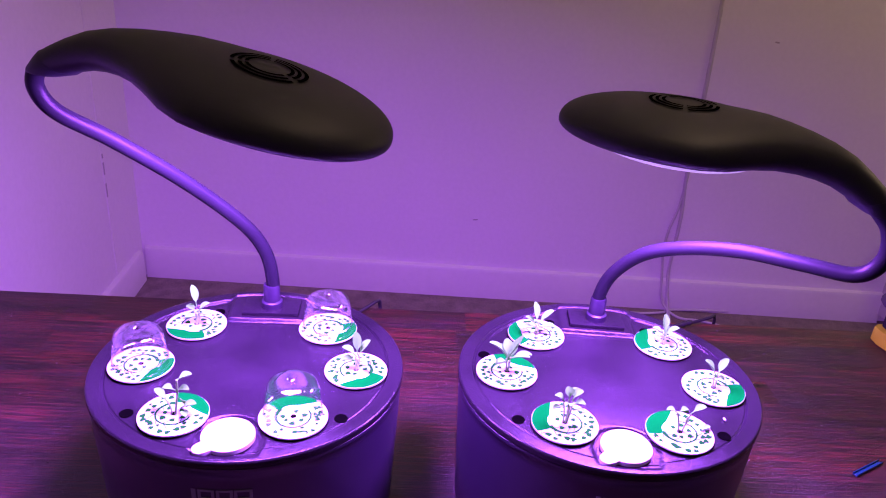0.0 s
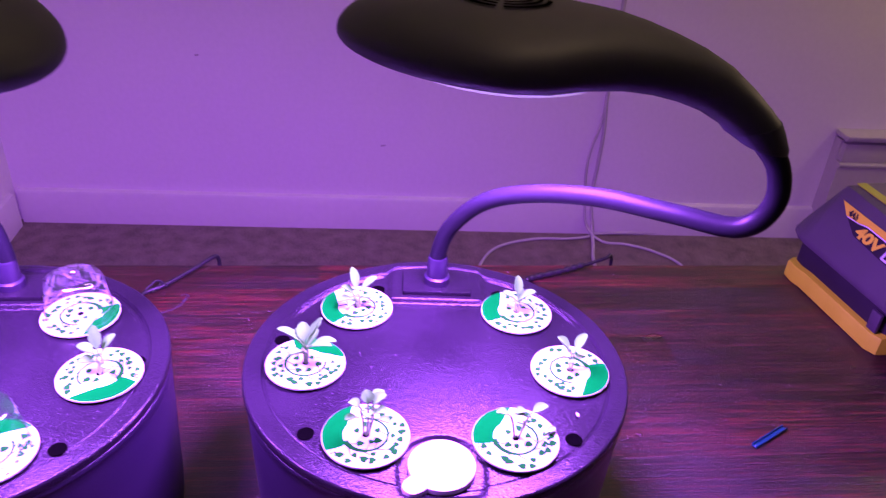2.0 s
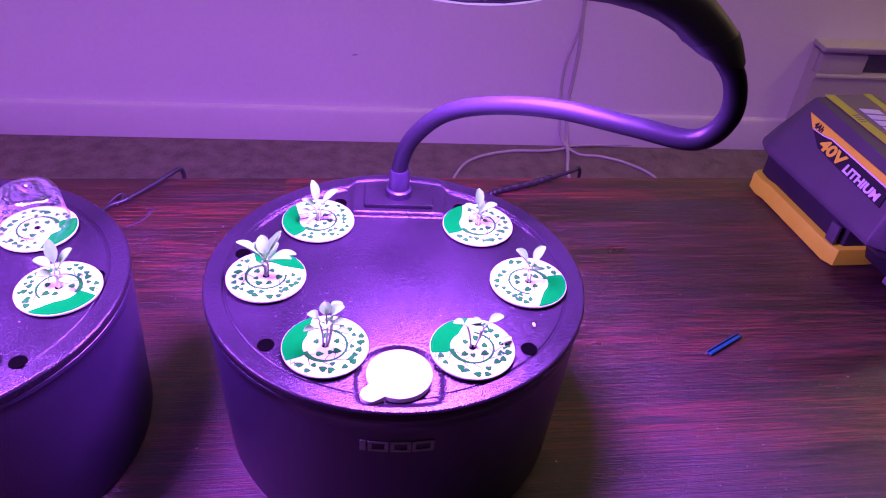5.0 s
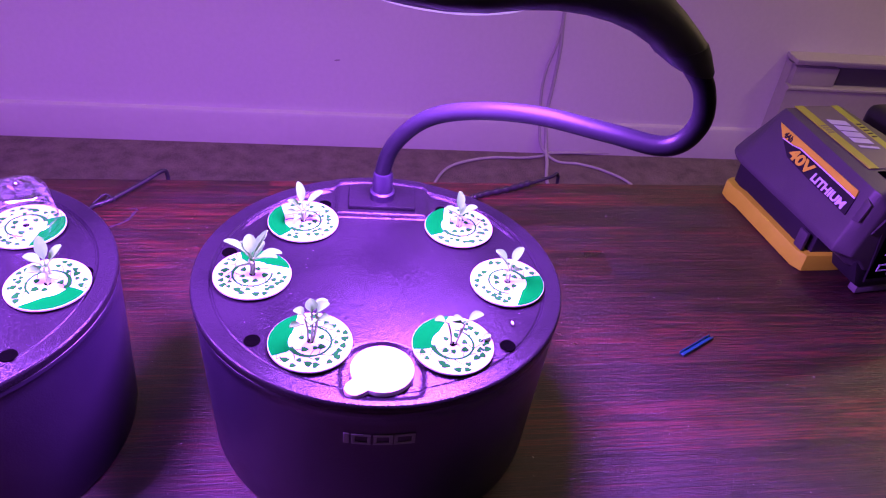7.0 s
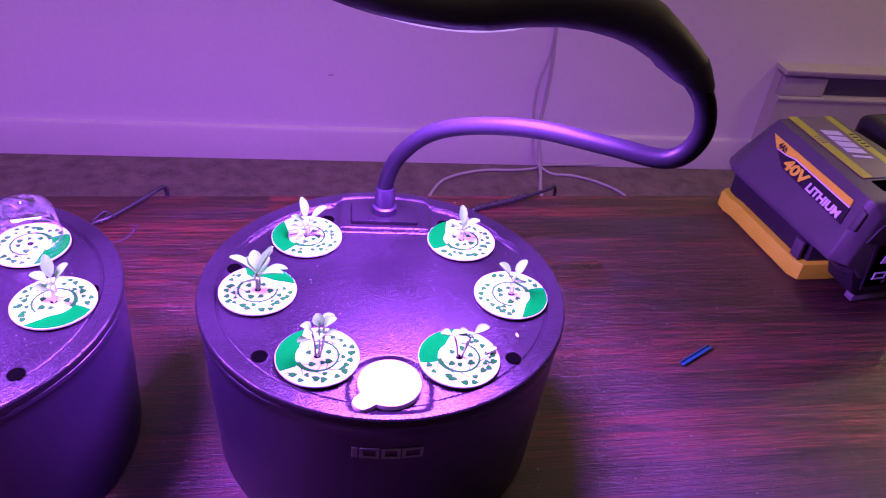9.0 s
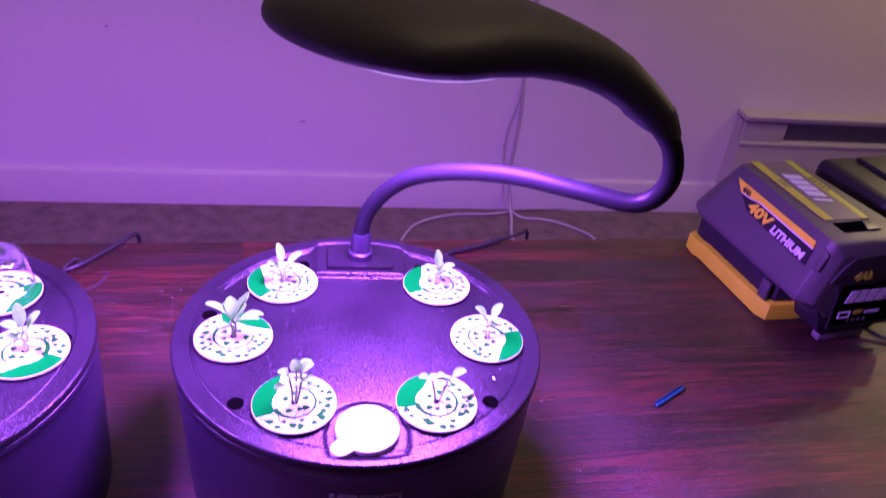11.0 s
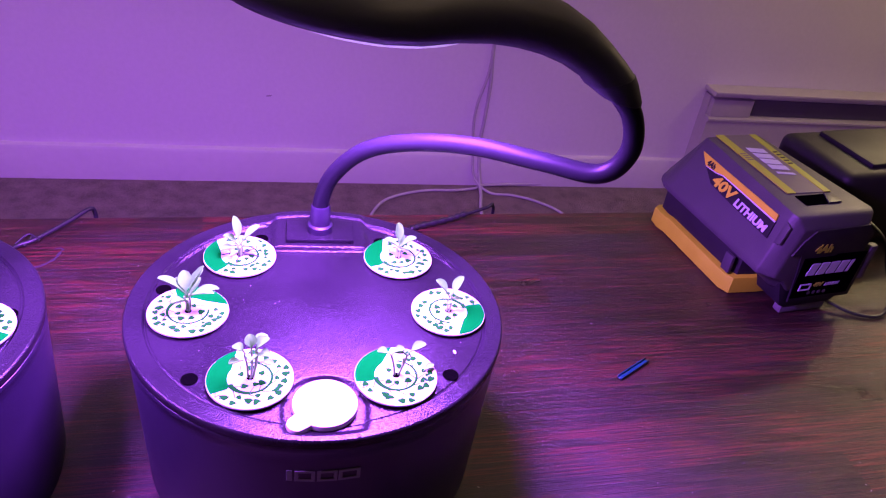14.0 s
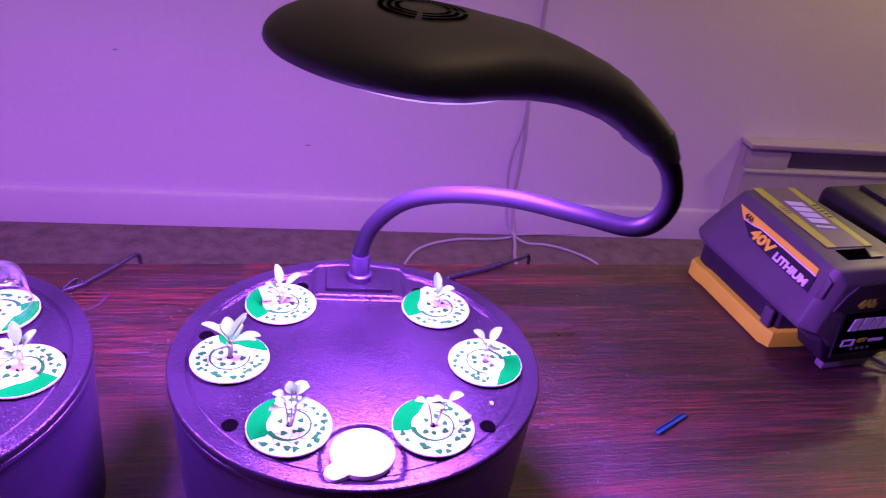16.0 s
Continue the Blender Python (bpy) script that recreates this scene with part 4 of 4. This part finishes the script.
cord("thin_wall_cable", [(0.513, 1.367, 1.2), (0.520, 1.367, 0.5), (0.530, 1.366, 0.05), (0.527, 1.366, -0.20), (0.509, 1.364, -0.30), (0.506, 1.362, -0.36), (0.513, 1.358, -0.425), (0.524, 1.345, -0.50), (0.56, 1.31, FLOOR + 0.004), (0.62, 1.295, FLOOR + 0.004), (0.68, 1.26, FLOOR + 0.004), (0.73, 1.19, FLOOR + 0.004), (0.76, 1.0, FLOOR + 0.004)], 0.0035, WHITECORD, "thin white cable down the wall and across the carpet", "cable")
cord("floor_cable", [(0.20, 1.10, FLOOR + 0.004), (0.235, 1.20, FLOOR + 0.004), (0.275, 1.268, FLOOR + 0.004), (0.33, 1.303, FLOOR + 0.004), (0.40, 1.322, FLOOR + 0.004), (0.47, 1.322, FLOOR + 0.004), (0.525, 1.33, FLOOR + 0.005), (0.56, 1.345, FLOOR + 0.006), (0.72, 1.352, FLOOR + 0.005)], 0.0035, WHITECORD, "white cable lying in a curve on the carpet", "cable")
cord("planter_lead", [(0.030, 0.168, 0.012), (0.075, 0.27, 0.003), (0.105, 0.325, 0.003), (0.134, 0.345, 0.0035), (0.167, 0.355, 0.005), (0.195, 0.365, 0.007), (0.218, 0.375, 0.0085), (0.228, 0.386, 0.004), (0.231, 0.389, -0.03), (0.235, 0.40, -0.25)], 0.0019, CORD, "black lead of the planter running over the table's back edge", "lead")
sleeve = tagged(part("strain_relief", tube([(0.118, 0.3355, 0.0035), (0.134, 0.345, 0.0038), (0.167, 0.355, 0.0055), (0.192, 0.364, 0.0075)], lambda t: 0.0031 + 0.0006 * math.cos(t * 60), 10, 12), CORD), "ribbed black strain relief on the planter's lead", "strain relief")
tagged(part("cord_tie", merge(tube([(-0.248, 0.326, 0.003), (-0.238, 0.336, 0.007), (-0.228, 0.330, 0.004)], 0.0011, 8, 6), tube([(-0.240, 0.322, 0.003), (-0.235, 0.336, 0.006), (-0.245, 0.341, 0.002)], 0.0010, 8, 6)), CORD), "small black wire tie twisted round the cord", "wire tie")
# scuffs on the wall
for x, z, w, hgt, tilt in ((0.007, -0.307, 0.014, 0.004, 8), (0.672, 0.189, 0.012, 0.004, -5), (-0.406, -0.104, 0.010, 0.004, 10)):
    tagged(part("wall_scuff", slab(circle(0.5, 14), 0, 0.0006), MARK, smooth=False, m=NORTH @ pose(x + 0.0, -0.0002, z - FLOOR, 90, -tilt, 0) @ Matrix.Diagonal((w, hgt, 1, 1))), "faint grey scuff on the painted wall", "scuff", "scuffs on the wall")


def specks(name, count, spread, height, size, seed, label):
    """Fine crumbs and dust strewn over a surface."""
    rng = random.Random(seed)
    verts, faces = [], []
    for _ in range(count):
        x, y = spread(rng)
        s = size * rng.uniform(0.5, 1.6)
        a = rng.uniform(0, 6.3)
        ln = s * rng.choice((1, 1, 1.3, 3.5))
        c, q = math.cos(a), math.sin(a)
        base = len(verts)
        for u, v, w in ((-ln, -s, 0), (ln, -s, 0), (ln, s, 0), (-ln, s, 0), (0, 0, s)):
            verts.append((x + u * c - v * q, y + u * q + v * c, height + w))
        faces += [(base, base + 1, base + 4), (base + 1, base + 2, base + 4), (base + 2, base + 3, base + 4), (base + 3, base, base + 4)]
    me = bpy.data.meshes.new(name)
    me.from_pydata(verts, [], faces)
    me.materials.append(DUST)
    return tagged(new(name, me), label, "dust", kind="stuff")


def over_table(rng):
    while True:
        x, y = rng.uniform(-0.7, 0.75), rng.uniform(-0.25, 0.37)
        if math.hypot(x - 0.005, y - 0.06) > 0.12 and math.hypot(x + 0.271, y - 0.056) > 0.12 and not (x > 0.40 and y > 0.2):
            return x, y


def over_lid(m):
    def pick(rng):
        while True:
            r, a = 0.1 * math.sqrt(rng.random()), rng.uniform(0, 6.3)
            x, y = r * math.cos(a), r * math.sin(a) * SQUASH
            if all(math.hypot(x - px, y - py) > 0.026 for px, py in PODS.values()) and y < 0.06 and math.hypot(x, y + 0.08) > 0.026:
                p = m @ Vector((x, y, 0))
                return p.x, p.y
    return pick


specks("table_dust", 1100, over_table, 0.0001, 0.00016, 3, "pale dust specks and crumbs on the table")
specks("lid_dust", 160, over_lid(A_AT), LID_Z, 0.00006, 5, "pale dust specks on the planter lid")
specks("lid_dust", 120, over_lid(B_AT), LID_Z, 0.00006, 6, "pale dust specks on the planter lid")
tagged(part("seed", lathe([(0, -0.0022), (0.0007, -0.0012), (0.0009, 0), (0.0006, 0.0013), (0, 0.002)], 10), CARD, m=pose(0.081, 0.014, LID_Z + 0.0009, 90, 20, 8)), "single white seed on the planter lid", "seed")


# dried smear beside the mains cable
smear = material("dried_residue", (0.03, 0.022, 0.026), 0.75, vary=0.4, scale=260, fine=700, bump=0.6, bump_size=0.0003)
for pts, w in ((((-0.208, 0.318), (-0.211, 0.306), (-0.217, 0.298), (-0.226, 0.292)), 0.0016), (((-0.214, 0.321), (-0.209, 0.322), (-0.206, 0.318)), 0.0012)):
    bm = tube([(x, y, 0.0001) for x, y in pts], lambda t, w=w: w * (0.5 + 0.5 * math.sin(3 + 11 * t) ** 2), 8, 8)
    bmesh.ops.scale(bm, vec=(1, 1, 0.1), verts=bm.verts)
    tagged(part("dried_smear", bm, smear, m=pose(0, 0, 0.0002)), "pale dried smear on the stained wood", "smear", "smears on the table")
